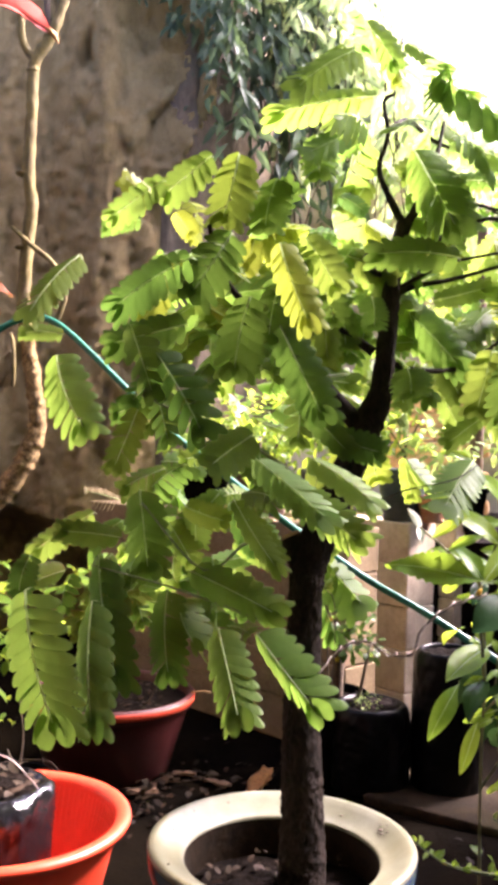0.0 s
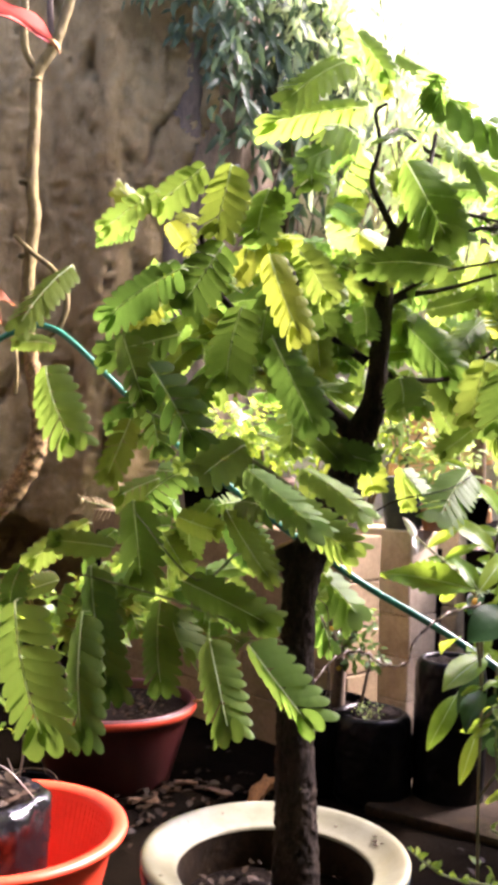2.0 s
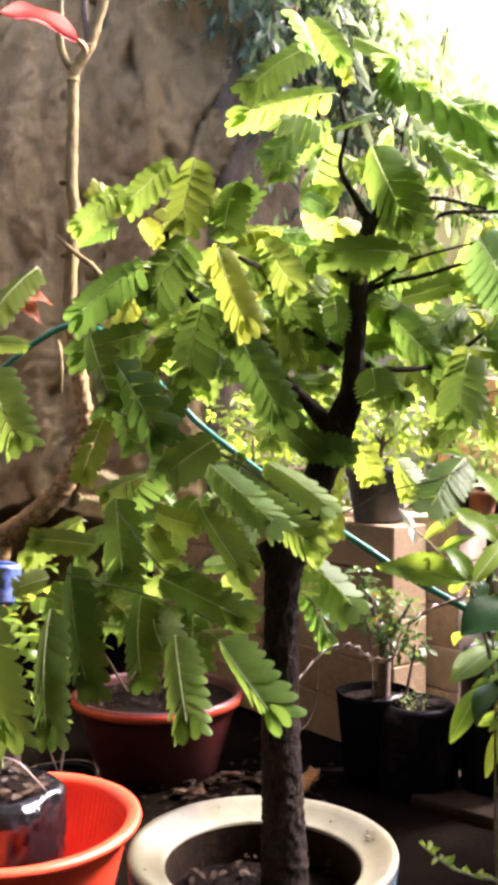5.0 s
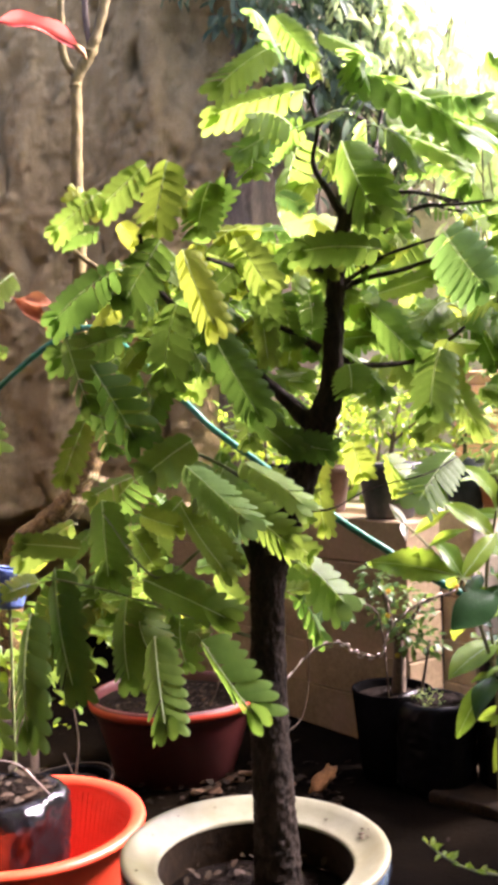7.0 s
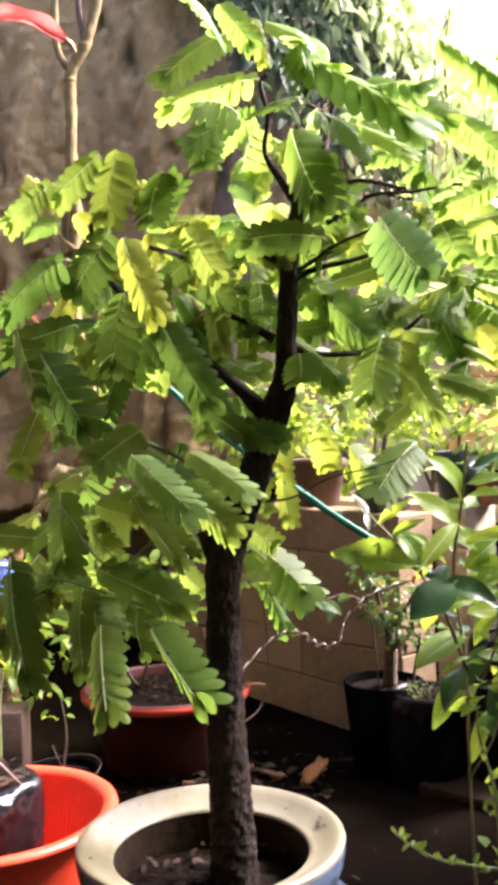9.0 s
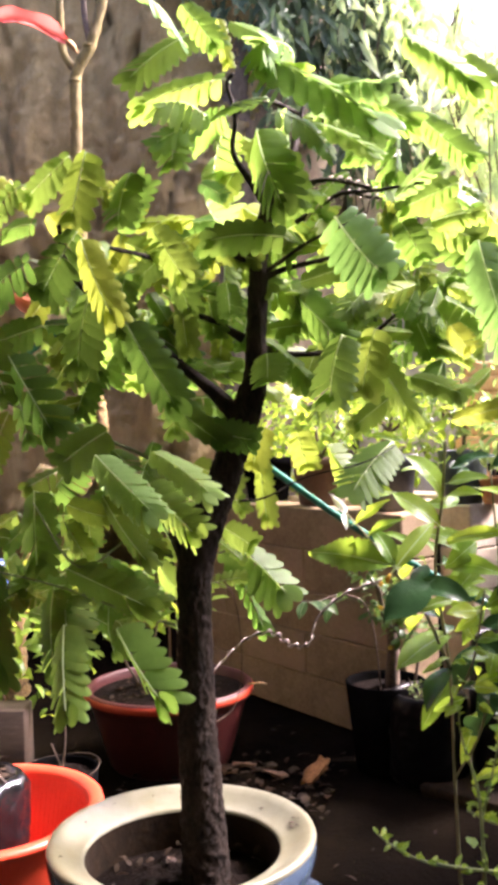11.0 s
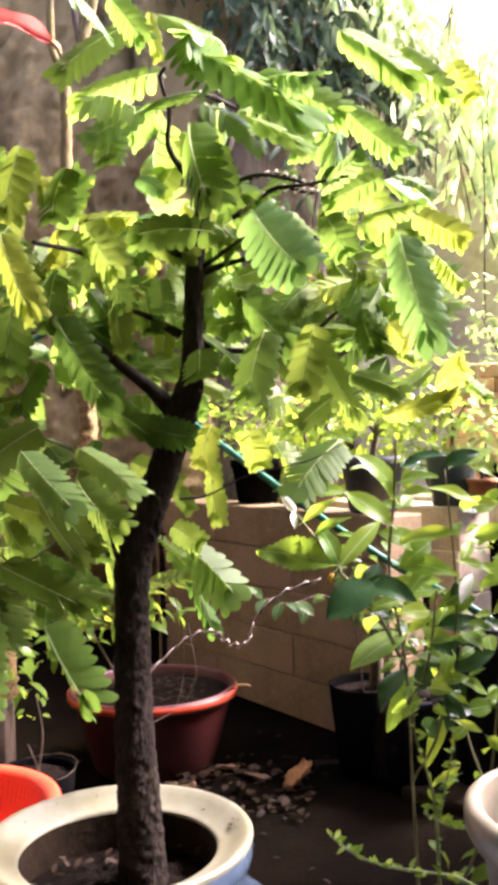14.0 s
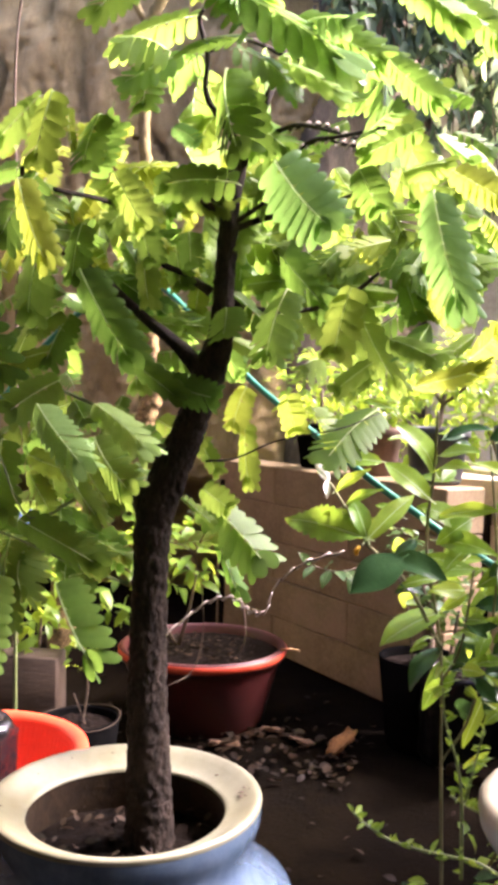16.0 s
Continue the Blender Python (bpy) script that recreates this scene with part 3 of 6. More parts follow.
block_wall("wall_block_front", CORNER, 1.72, 0.19, "low wall of cream-painted blocks, stained, with shade put into the colour")
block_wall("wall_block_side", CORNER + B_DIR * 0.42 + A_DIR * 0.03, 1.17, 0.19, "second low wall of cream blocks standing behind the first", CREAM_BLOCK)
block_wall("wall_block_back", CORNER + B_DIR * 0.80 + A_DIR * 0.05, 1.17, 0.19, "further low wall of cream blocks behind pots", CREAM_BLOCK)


def raised_bed():
    bm = bmesh.new()
    pts = [(-0.78, 4.70), (0.54, 3.92), (0.86, 4.15), (3.6, 3.6), (4.6, 6.4), (0.25, 5.95)]
    low = [bm.verts.new((x, y, 0.0)) for x, y in pts]
    high = [bm.verts.new((x, y, 0.78)) for x, y in pts]
    for k in range(len(pts)):
        bm.faces.new((low[k], low[(k + 1) % len(pts)], high[(k + 1) % len(pts)], high[k]))
    bm.faces.new(high)
    bmesh.ops.recalc_face_normals(bm, faces=bm.faces)
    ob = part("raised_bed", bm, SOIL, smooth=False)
    tagged(ob, "raised bed of earth behind the block walls", "ground", kind="structure")


raised_bed()


def slab(name, x, y, size, turn, label):
    ob = part(name, box(size, 0.004, (0, 0, size[2] / 2), rough=0.008, seed=x * 7), SLAB)
    ob.matrix_basis = pose(x, y, -0.006, 0, 0, turn)
    tagged(ob, label, "slab", kind="structure")


slab("pavement_slab", 0.84, 3.02, (0.80, 0.34, 0.035), -32, "worn mossy concrete slab on the ground")

# ---- leaf litter ----
flake = small_leaf(DRY, 0.5, 0.1)


def litter(name, n, x0, x1, y0, y1, z, size, label, mat=DRY):
    r = random.Random(len(name) * 13 + n)
    ms = []
    for _ in range(n):
        p = Vector((r.uniform(x0, x1), r.uniform(y0, y1), z + r.uniform(0.004, 0.02)))
        a = r.uniform(0, 2 * math.pi)
        way = Vector((math.cos(a), math.sin(a), r.uniform(-0.1, 0.35)))
        ms.append(leaf_matrix(p, p + way * size * r.uniform(0.5, 1.3), 1, (r.uniform(-0.5, 0.5), r.uniform(-0.5, 0.5), 1)))
    ob = part(name, scatter_mesh(name, flake, mat, ms), None)
    tagged(ob, label, "litter", kind="stuff")


litter("dry_leaves", 120, -0.60, 0.16, 2.85, 3.45, 0.0, 0.036, "dry brown leaves and chips lying on the earth")
litter("curled_leaves", 80, -0.34, 0.12, 2.92, 3.32, 0.003, 0.046, "curled brown dead leaves heaped on the earth", DRY_BROWN)
litter("scattered_leaves", 90, -1.4, 1.3, 2.2, 3.9, 0.0, 0.03, "sparse dry leaves on the dark ground")


ORANGE_CHIP = surface("orange_wood", (0.16, 0.065, 0.014), (0.44, 0.20, 0.045), 0.8, 30, 120, 0.5)


def bark_chip(x, y, size, turn, label, mat=CHIP, tilt=4, lift=0.004):
    bm = box((size, size * 0.40, size * 0.10), 0)
    bmesh.ops.subdivide_edges(bm, edges=bm.edges[:], cuts=5, use_grid_fill=True)
    for v in bm.verts:
        u = v.co.x / size + 0.5
        q = v.co * (14 / (size * 8)) * 8 + Vector((x * 31, 0, 0))
        v.co.y *= 0.55 + 0.6 * math.sin(math.pi * (0.15 + 0.7 * u)) + 0.45 * noise.noise(q)
        v.co.x += size * 0.14 * noise.noise(Vector((q.y * 1.7, q.z, 5)))
        v.co.z += size * (0.12 + 0.10 * noise.noise(q * 0.8))
    ob = part("wood_chip", bm, mat)
    ob.matrix_basis = pose(x, y, lift, -8, tilt, turn)
    tagged(ob, label, "wood chip", "chips on the ground")


bark_chip(0.070, 3.18, 0.13, 62, "torn orange-brown wood chip propped on the ground", ORANGE_CHIP, -20, 0.028)
bark_chip(-0.20, 3.30, 0.08, 10, "flat grey-brown chip on the ground")
bark_chip(-0.08, 3.22, 0.09, -30, "flat grey-brown chip on the ground")
bark_chip(-0.33, 3.12, 0.10, 25, "flat grey-brown chip on the ground")


# ---- glazed pot with the little tree ----
def soil_top(name, r, z, parent, seed=0, mat=SOIL):
    bm = bmesh.new()
    rings = [[bm.verts.new((0, 0, z + 0.012))]]
    n, m = 14, 56
    for k in range(1, n + 1):
        ring = []
        for j in range(m):
            a = 2 * math.pi * j / m
            p = Vector((math.cos(a) * r * k / n, math.sin(a) * r * k / n, 0))
            ring.append(bm.verts.new(p + Vector((0, 0, z + 0.012 * (1 - k / n) + (0.009 * noise.noise(p * 40 + Vector((0, 0, seed))) + 0.007 * noise.noise(p * 120)) * (k < n)))))
        rings.append(ring)
    for j in range(m):
        bm.faces.new((rings[0][0], rings[1][j], rings[1][(j + 1) % m]))
        for a, b in zip(rings[1:], rings[2:]):
            bm.faces.new((a[j], b[j], b[(j + 1) % m], a[(j + 1) % m]))
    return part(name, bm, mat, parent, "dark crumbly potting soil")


POT = Vector((0.054, 1.155, 0.0))


def glazed_pot():
    pot = thing("glazed_pot", POT, "tall blue glazed jar with a cream rim, on the ground", "plant pot")
    body = [(0.0, 0.0), (0.135, 0.0), (0.145, 0.02), (0.175, 0.14), (0.216, 0.30), (0.234, 0.42), (0.230, 0.52), (0.205, 0.585),
            (0.168, 0.612), (0.157, 0.632), (0.155, 0.648), (0.1600, 0.662), (0.1650, 0.676), (0.1668, 0.688), (0.1664, 0.6975)]
    part("body", lathe(body, 64), BLUE, pot, "mottled blue glazed body with a pinched neck")
    rim = [(0.1664, 0.6972), (0.1672, 0.7012), (0.1661, 0.7040), (0.1634, 0.7052), (0.158, 0.7036), (0.150, 0.6985), (0.142, 0.6935), (0.134, 0.6895), (0.127, 0.6870),
           (0.1232, 0.6860), (0.1220, 0.6845), (0.1216, 0.6815)]
    part("inside", lathe([(0.1216, 0.6818), (0.1219, 0.66), (0.126, 0.60), (0.132, 0.56)], 64), surface("earth_stained_glaze", (0.008, 0.0045, 0.0018), (0.036, 0.021, 0.008), 0.8, 9, 60, 0.4, specular=0.2), pot, "earth-stained inside of the jar")
    rim_ob = part("rim", lathe(rim, 64), CREAM, pot, "glossy cream rim with brown specks")
    soil_top("soil", 0.126, 0.632, pot)
    for a, r, s in ((52, 0.139, 0.0032), (24, 0.144, 0.0040), (21, 0.141, 0.0034), (27, 0.149, 0.0026), (19, 0.147, 0.0024), (23, 0.153, 0.0018),
                    (118, 0.148, 0.002), (140, 0.15, 0.0016), (163, 0.145, 0.0018), (205, 0.15, 0.0022), (-62, 0.146, 0.0016)):
        bm = lathe([(0, 0), (1, 0), (0.8, 0.3), (0, 0.4)], 8, 0.25, a)
        for v in bm.verts:
            v.co = Vector((v.co.x * s, v.co.y * s * 0.7, v.co.z * s * 0.5))
        ob = part("speck", bm, SPECK, rim_ob)
        ob.matrix_basis = pose(r * math.cos(radians(a)), r * math.sin(radians(a)), 0.6955 + (r - 0.142) * 0.60, 0, 0, a)
    return pot


glazed_pot()
r_lit = random.Random(3)
ms = []
for _ in range(75):
    a, d = r_lit.uniform(0, 6.283), 0.118 * math.sqrt(r_lit.random())
    p = POT + Vector((d * math.cos(a), d * math.sin(a), 0.646))
    w = Vector((r_lit.uniform(-1, 1), r_lit.uniform(-1, 1), r_lit.uniform(-0.1, 0.5))).normalized()
    ms.append(leaf_matrix(p, p + w * r_lit.uniform(0.006, 0.022), 1, (r_lit.uniform(-0.6, 0.6), r_lit.uniform(-0.6, 0.6), 1)))
tagged(part("pot_mulch", scatter_mesh("pot_mulch", flake, DRY_PALE, ms), None), "dry brown leaf bits on the potting soil", "litter", kind="stuff")

# ---- the little tree ----
tree = thing("potted_tree", POT + Vector((0.016, 0.010, 0.63)), "small potted tree with feathery green leaves and dark rough bark", "tree")
trunk_line = [(0.081, 1.165, 0.58, 0.034), (0.080, 1.165, 0.68, 0.0285), (0.079, 1.163, 0.74, 0.0262), (0.076, 1.165, 0.82, 0.0240),
              (0.075, 1.168, 0.90, 0.0225), (0.076, 1.17, 0.98, 0.0212), (0.080, 1.172, 1.045, 0.0225), (0.100, 1.175, 1.105, 0.0225),
              (0.118, 1.175, 1.145, 0.0200), (0.135, 1.172, 1.19, 0.0195), (0.151, 1.168, 1.232, 0.0190), (0.163, 1.16, 1.265, 0.0150),
              (0.167, 1.157, 1.31, 0.0125), (0.171, 1.155, 1.37, 0.0118), (0.176, 1.155, 1.43, 0.0105), (0.188, 1.16, 1.482, 0.0095)]
child(part("trunk", tube(trunk_line, 60, 36, 0.13, 210), BARK, None), tree)
child(part("stub", tube([(0.082, 1.172, 1.03, 0.019), (0.066, 1.178, 1.062, 0.0165), (0.056, 1.180, 1.082, 0.0145)], 14, 4, 0.12, 80), BARK, None), tree)
child(part("cut_end", tube([(0.0565, 1.180, 1.081, 0.0125), (0.0545, 1.1805, 1.0855, 0.0115)], 12, 2, 0.05, 80), CUT, None, "pale cut end of a sawn limb"), tree)


def twig(points, mat=BARK):
    child(part("twig", tube(points, 8, 5, 0.16, 110, points[0][0] * 50), mat, None), tree)


twig([(0.142, 1.170, 1.221, 0.014), (0.111, 1.160, 1.254, 0.0095), (0.080, 1.130, 1.284, 0.0065), (0.037, 1.110, 1.326, 0.005), (-0.012, 1.080, 1.364, 0.004), (-0.042, 1.070, 1.404, 0.004), (-0.053, 1.080, 1.452, 0.003)])
twig([(0.152, 1.155, 1.317, 0.0065), (0.119, 1.150, 1.338, 0.0042), (0.085, 1.130, 1.357, 0.0032), (0.061, 1.100, 1.406, 0.003), (0.044, 0.960, 1.397, 0.0025)])
twig([(0.187, 1.160, 1.477, 0.0058), (0.167, 1.150, 1.508, 0.0044), (0.150, 1.130, 1.538, 0.0034), (0.157, 1.110, 1.573, 0.0029), (0.150, 1.100, 1.608, 0.0024), (0.160, 1.080, 1.612, 0.0020)])
twig([(0.190, 1.160, 1.477, 0.0061), (0.207, 1.150, 1.510, 0.0054), (0.219, 1.145, 1.536, 0.0048), (0.228, 1.160, 1.575, 0.0035), (0.236, 1.170, 1.612, 0.0020)])
twig([(0.160, 1.110, 1.580, 0.0035), (0.190, 1.160, 1.608, 0.0032), (0.245, 1.230, 1.602, 0.0028), (0.335, 1.300, 1.610, 0.0018)])
twig([(0.221, 1.150, 1.454, 0.0036), (0.242, 1.150, 1.466, 0.0030), (0.275, 1.120, 1.477, 0.0026), (0.313, 1.060, 1.463, 0.0020), (0.366, 1.000, 1.453, 0.0013)])
twig([(0.229, 1.150, 1.498, 0.0030), (0.262, 1.120, 1.495, 0.0024), (0.313, 1.070, 1.469, 0.0015)])
twig([(0.171, 1.155, 1.384, 0.006), (0.203, 1.180, 1.404, 0.004), (0.257, 1.200, 1.418, 0.003), (0.323, 1.200, 1.438, 0.002)])
twig([(0.174, 1.160, 1.307, 0.005), (0.202, 1.180, 1.298, 0.004), (0.265, 1.220, 1.303, 0.0035), (0.309, 1.250, 1.326, 0.003), (0.339, 1.250, 1.349, 0.002)])
twig([(0.166, 1.155, 1.389, 0.0034), (0.199, 1.150, 1.407, 0.0027), (0.236, 1.130, 1.425, 0.0020), (0.290, 1.000, 1.417, 0.0014)])
twig([(0.174, 1.155, 1.412, 0.009), (0.154, 1.150, 1.419, 0.01), (0.141, 1.140, 1.436, 0.009)])
twig([(0.130, 1.220, 1.113, 0.0017), (0.163, 1.240, 1.116, 0.0014), (0.213, 1.270, 1.139, 0.0011), (0.288, 1.300, 1.155, 0.0011), (0.335, 1.350, 1.176, 0.0008)])
twig([(0.050, 1.170, 1.047, 0.0033), (0.003, 1.160, 1.075, 0.0022), (-0.050, 1.100, 1.047, 0.0017), (-0.135, 1.180, 1.120, 0.0011)], GREEN_STEM)
twig([(0.055, 1.150, 0.966, 0.0022), (0.005, 1.100, 0.995, 0.0017), (-0.092, 1.120, 1.023, 0.0014), (-0.185, 1.100, 1.050, 0.0011)], GREEN_STEM)
twig([(0.117, 1.180, 1.116, 0.0033), (0.027, 1.100, 1.183, 0.0022), (-0.040, 1.060, 1.214, 0.0017), (-0.124, 1.050, 1.251, 0.0017)], GREEN_STEM)
twig([(0.108, 1.220, 1.048, 0.0022), (0.069, 1.380, 1.024, 0.0011)], GREEN_STEM)


LOOSE, HANGING, FOLDED, NODDING, FRINGED = 9, 10, 11, 12, 13     # leaf shapes past the flat ones


def leaf(base, tip, width, tone, facing=None, shape=None):
    long = (Vector(tip) - Vector(base)).length > 0.105
    i = 6 + rng.randrange(3) if long else rng.randrange(6)
    if shape is not None:
        i = shape
    ob = part("leaf", LEAF_MESH[tone][i], None)
    lit = {"young": (-0.30, 0.05), "lime": (-0.25, 0.08), "green": (-0.30, 0.05), "deep": (-0.28, 0.05), "pale": (0.05, 0.6), "dusty": (-0.1, 0.2)}[tone]
    face = facing or (lit[0] + rng.uniform(-0.14, 0.14), -1.0, lit[1] + rng.uniform(-0.12, 0.14))
    ob.matrix_basis = tree.matrix_basis.inverted() @ leaf_matrix(base, tip, width * rng.uniform(0.90, 1.0), face)
    ob.parent = tree


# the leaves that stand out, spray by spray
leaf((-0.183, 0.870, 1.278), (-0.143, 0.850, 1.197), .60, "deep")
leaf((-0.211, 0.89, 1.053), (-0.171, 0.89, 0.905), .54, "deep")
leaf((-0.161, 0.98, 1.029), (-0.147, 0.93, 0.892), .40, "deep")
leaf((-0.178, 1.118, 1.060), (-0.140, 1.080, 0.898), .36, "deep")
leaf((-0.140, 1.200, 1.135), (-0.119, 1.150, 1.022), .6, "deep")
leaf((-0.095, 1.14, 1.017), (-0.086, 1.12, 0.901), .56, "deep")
leaf((-0.027, 0.98, 1.003), (0.001, 0.9, 0.915), .46, "green")
leaf((0.014, 1.035, 0.987), (0.090, 0.975, 0.906), .48, "green", None, FRINGED)
leaf((-0.025, 1.065, 1.441), (-0.077, 1.07, 1.361), .84, "green")
leaf((0.025, 0.92, 1.4), (0.063, 0.915, 1.308), .46, "young")
leaf((-0.02, 1.09, 1.54), (-0.04, 1.08, 1.447), .74, "young")
leaf((-0.054, 1.13, 1.549), (-0.121, 1.14, 1.496), .74, "green")
leaf((-0.111, 1.12, 1.515), (-0.185, 1.15, 1.469), .50, "lime")
leaf((-0.196, 1.050, 1.408), (-0.248, 1.000, 1.320), .42, "lime")
leaf((-0.069, 1.03, 1.404), (-0.170, 1.09, 1.345), .46, "deep", (0.05, -1.0, 0.25))
leaf((-0.076, 1.08, 1.336), (-0.178, 1.1, 1.31), .58, "deep")
leaf((-0.139, 1.06, 1.332), (-0.106, 1.05, 1.240), .60, "deep", None, LOOSE)
leaf((-0.108, 1.05, 1.300), (-0.046, 1.04, 1.196), .56, "deep", None, LOOSE)
leaf((-0.110, 1.08, 1.260), (-0.092, 1.07, 1.190), .62, "green", None, LOOSE)
leaf((-0.002, 1.03, 1.363), (-0.018, 1.03, 1.266), .74, "green")
leaf((-0.056, 1.16, 1.346), (-0.1, 1.16, 1.296), .62, "lime")
leaf((0.005, 1.06, 1.209), (-0.049, 1.03, 1.167), .82, "green")
leaf((-0.134, 1.11, 1.237), (-0.164, 1.1, 1.156), .54, "lime")
leaf((-0.220, 1.340, 1.093), (-0.316, 1.340, 1.026), .42, "green")
leaf((0.193, 1.250, 1.398), (0.289, 1.220, 1.292), .42, "green")
leaf((0.026, 1.12, 1.521), (0.013, 1.1, 1.447), .82, "green")
leaf((0.031, 1.060, 1.383), (0.020, 1.060, 1.313), .8, "deep")
leaf((0.032, 1.05, 1.333), (0.091, 1.08, 1.221), .46, "deep")
leaf((0.119, 1.080, 1.663), (0.034, 1.053, 1.594), .5, "lime")
leaf((0.145, 1.120, 1.623), (0.008, 1.200, 1.621), .36, "green")
leaf((0.139, 1.150, 1.591), (0.086, 1.200, 1.570), .7, "green")
leaf((-0.101, 1.180, 1.491), (-0.078, 1.180, 1.459), .9, "young")
leaf((0.059, 1.08, 1.442), (0.103, 1.07, 1.371), .64, "lime")
leaf((0.08, 1.1, 1.398), (0.099, 1.1, 1.338), .80, "green")
leaf((-0.060, 1.200, 1.115), (-0.062, 1.200, 1.060), .9, "lime")
leaf((-0.017, 1.100, 1.133), (0.046, 1.100, 1.041), .3, "green")
leaf((-0.224, 1.100, 1.323), (-0.277, 1.100, 1.322), .5, "lime")
leaf((0.215, 1.100, 1.543), (0.168, 1.100, 1.521), .9, "green")
leaf((0.219, 1.050, 1.508), (0.234, 1.050, 1.438), .7, "green")
leaf((0.224, 1.15, 1.382), (0.297, 1.15, 1.404), .42, "green")
leaf((0.312, 1.200, 1.326), (0.292, 1.200, 1.237), .7, "lime")
leaf((-0.232, 1.000, 1.073), (-0.243, 1.000, 1.024), .8, "deep")
leaf((0.146, 1.200, 1.542), (0.117, 1.200, 1.497), .8, "lime")
leaf((0.109, 1.150, 1.372), (0.117, 1.150, 1.316), .8, "deep")
leaf((0.007, 1.000, 1.183), (0.094, 0.946, 1.112), .40, "pale")
leaf((0.069, 1.010, 1.184), (0.145, 0.985, 1.128), .40, "pale")
leaf((0.052, 1.050, 1.148), (0.133, 0.970, 1.088), .40, "green")
leaf((-0.013, 1.12, 1.53), (-0.006, 1.12, 1.476), .30, "young")
leaf((0.279, 0.975, 1.298), (0.265, 0.945, 1.22), .70, "deep")
leaf((0.278, 0.910, 1.402), (0.328, 0.950, 1.347), .85, "dusty")
leaf((0.342, 1.000, 1.414), (0.364, 1.000, 1.369), .9, "deep")
leaf((0.414, 0.960, 1.384), (0.447, 0.950, 1.261), .42, "dusty")
leaf((0.431, 0.970, 1.402), (0.482, 0.970, 1.371), .6, "young")
leaf((0.406, 1.300, 1.400), (0.414, 1.300, 1.295), .4, "green")
leaf((0.382, 1.350, 1.417), (0.389, 1.350, 1.336), .4, "young")
leaf((0.333, 1.366, 1.182), (0.267, 1.280, 1.102), .62, "deep")
leaf((0.191, 1.030, 1.612), (0.344, 1.030, 1.509), .34, "pale")
leaf((0.267, 1.050, 1.584), (0.376, 1.050, 1.521), .36, "green")
leaf((0.215, 1.000, 1.538), (0.271, 1.060, 1.500), .5, "pale")
leaf((0.101, 0.920, 1.629), (0.116, 1.000, 1.615), .55, "dusty")
leaf((0.115, 1.020, 1.668), (0.155, 1.020, 1.612), .55, "green")
leaf((0.148, 1.060, 1.667), (0.159, 1.060, 1.609), .36, "young")
leaf((0.102, 1.090, 1.671), (0.057, 1.090, 1.625), .5, "lime")
leaf((0.121, 1.130, 1.586), (0.051, 1.100, 1.541), .46, "green")
leaf((0.074, 1.150, 1.584), (0.076, 1.120, 1.516), .8, "green")
leaf((0.164, 1.040, 1.654), (0.220, 1.040, 1.624), .5, "pale")
leaf((0.240, 1.060, 1.546), (0.326, 1.060, 1.496), .3, "pale")
leaf((0.185, 1.090, 1.550), (0.229, 1.000, 1.419), .42, "deep")
leaf((0.222, 0.998, 1.405), (0.125, 1.036, 1.411), .45, "deep")
leaf((0.084, 1.380, 1.045), (0.184, 1.370, 0.948), .62, "deep", (0.45, -1.0, 0.30), FRINGED)
leaf((0.088, 1.390, 1.015), (0.142, 1.380, 0.895), .42, "deep", (0.1, -1.0, 0.35), FOLDED)
leaf((0.086, 1.360, 1.064), (0.131, 1.360, 1.034), .9, "lime")
leaf((0.066, 1.1, 1.243), (0.126, 1.14, 1.188), .46, "deep")
leaf((0.066, 1.100, 1.425), (0.100, 1.100, 1.380), .8, "lime")
leaf((0.086, 1.110, 1.373), (0.093, 1.110, 1.292), .5, "lime")
leaf((0.111, 1.250, 1.339), (0.105, 1.250, 1.298), .9, "young")
leaf((0.186, 1.1, 1.293), (0.187, 1.08, 1.255), 1.35, "green")
leaf((0.174, 1.267, 1.380), (0.245, 1.250, 1.324), .45, "green")
leaf((0.241, 1.300, 1.384), (0.336, 1.300, 1.318), .36, "green")
leaf((0.301, 1.300, 1.328), (0.370, 1.300, 1.199), .3, "lime")
leaf((0.337, 1.020, 1.442), (0.384, 1.000, 1.475), .5, "dusty")
leaf((0.401, 1.000, 1.451), (0.337, 1.020, 1.430), .5, "green")
leaf((-0.066, 1.100, 1.046), (0.051, 1.100, 0.990), .42, "green")
leaf((-0.079, 1.15, 1.119), (-0.02, 1.15, 1.101), .62, "young")
leaf((-0.01, 1.15, 1.119), (0.04, 1.15, 1.045), .50, "lime")
leaf((-0.102, 1.200, 1.095), (-0.065, 1.200, 1.035), .6, "lime")
leaf((0.189, 1.450, 1.200), (0.205, 1.450, 1.139), .9, "young")
leaf((0.245, 1.450, 1.181), (0.260, 1.450, 1.112), .5, "young")
leaf((0.138, 1.400, 1.160), (0.147, 1.400, 1.058), .4, "young")
leaf((0.151, 1.350, 1.210), (0.132, 1.350, 1.145), .8, "young")
leaf((0.123, 1.150, 1.446), (0.093, 1.150, 1.406), .8, "green")
leaf((0.216, 1.200, 1.480), (0.258, 1.200, 1.434), .8, "young")
leaf((0.393, 1.100, 1.208), (0.475, 1.050, 1.229), .3, "young")
leaf((0.451, 1.100, 1.238), (0.482, 1.050, 1.265), .6, "young")
leaf((0.104, 1.150, 1.509), (0.138, 1.150, 1.486), .7, "dusty")
leaf((0.141, 1.100, 1.378), (0.144, 1.100, 1.335), .9, "deep")
leaf((0.368, 1.000, 1.517), (0.424, 1.000, 1.467), .5, "green")
leaf((0.422, 1.150, 1.636), (0.485, 1.150, 1.571), .5, "green")
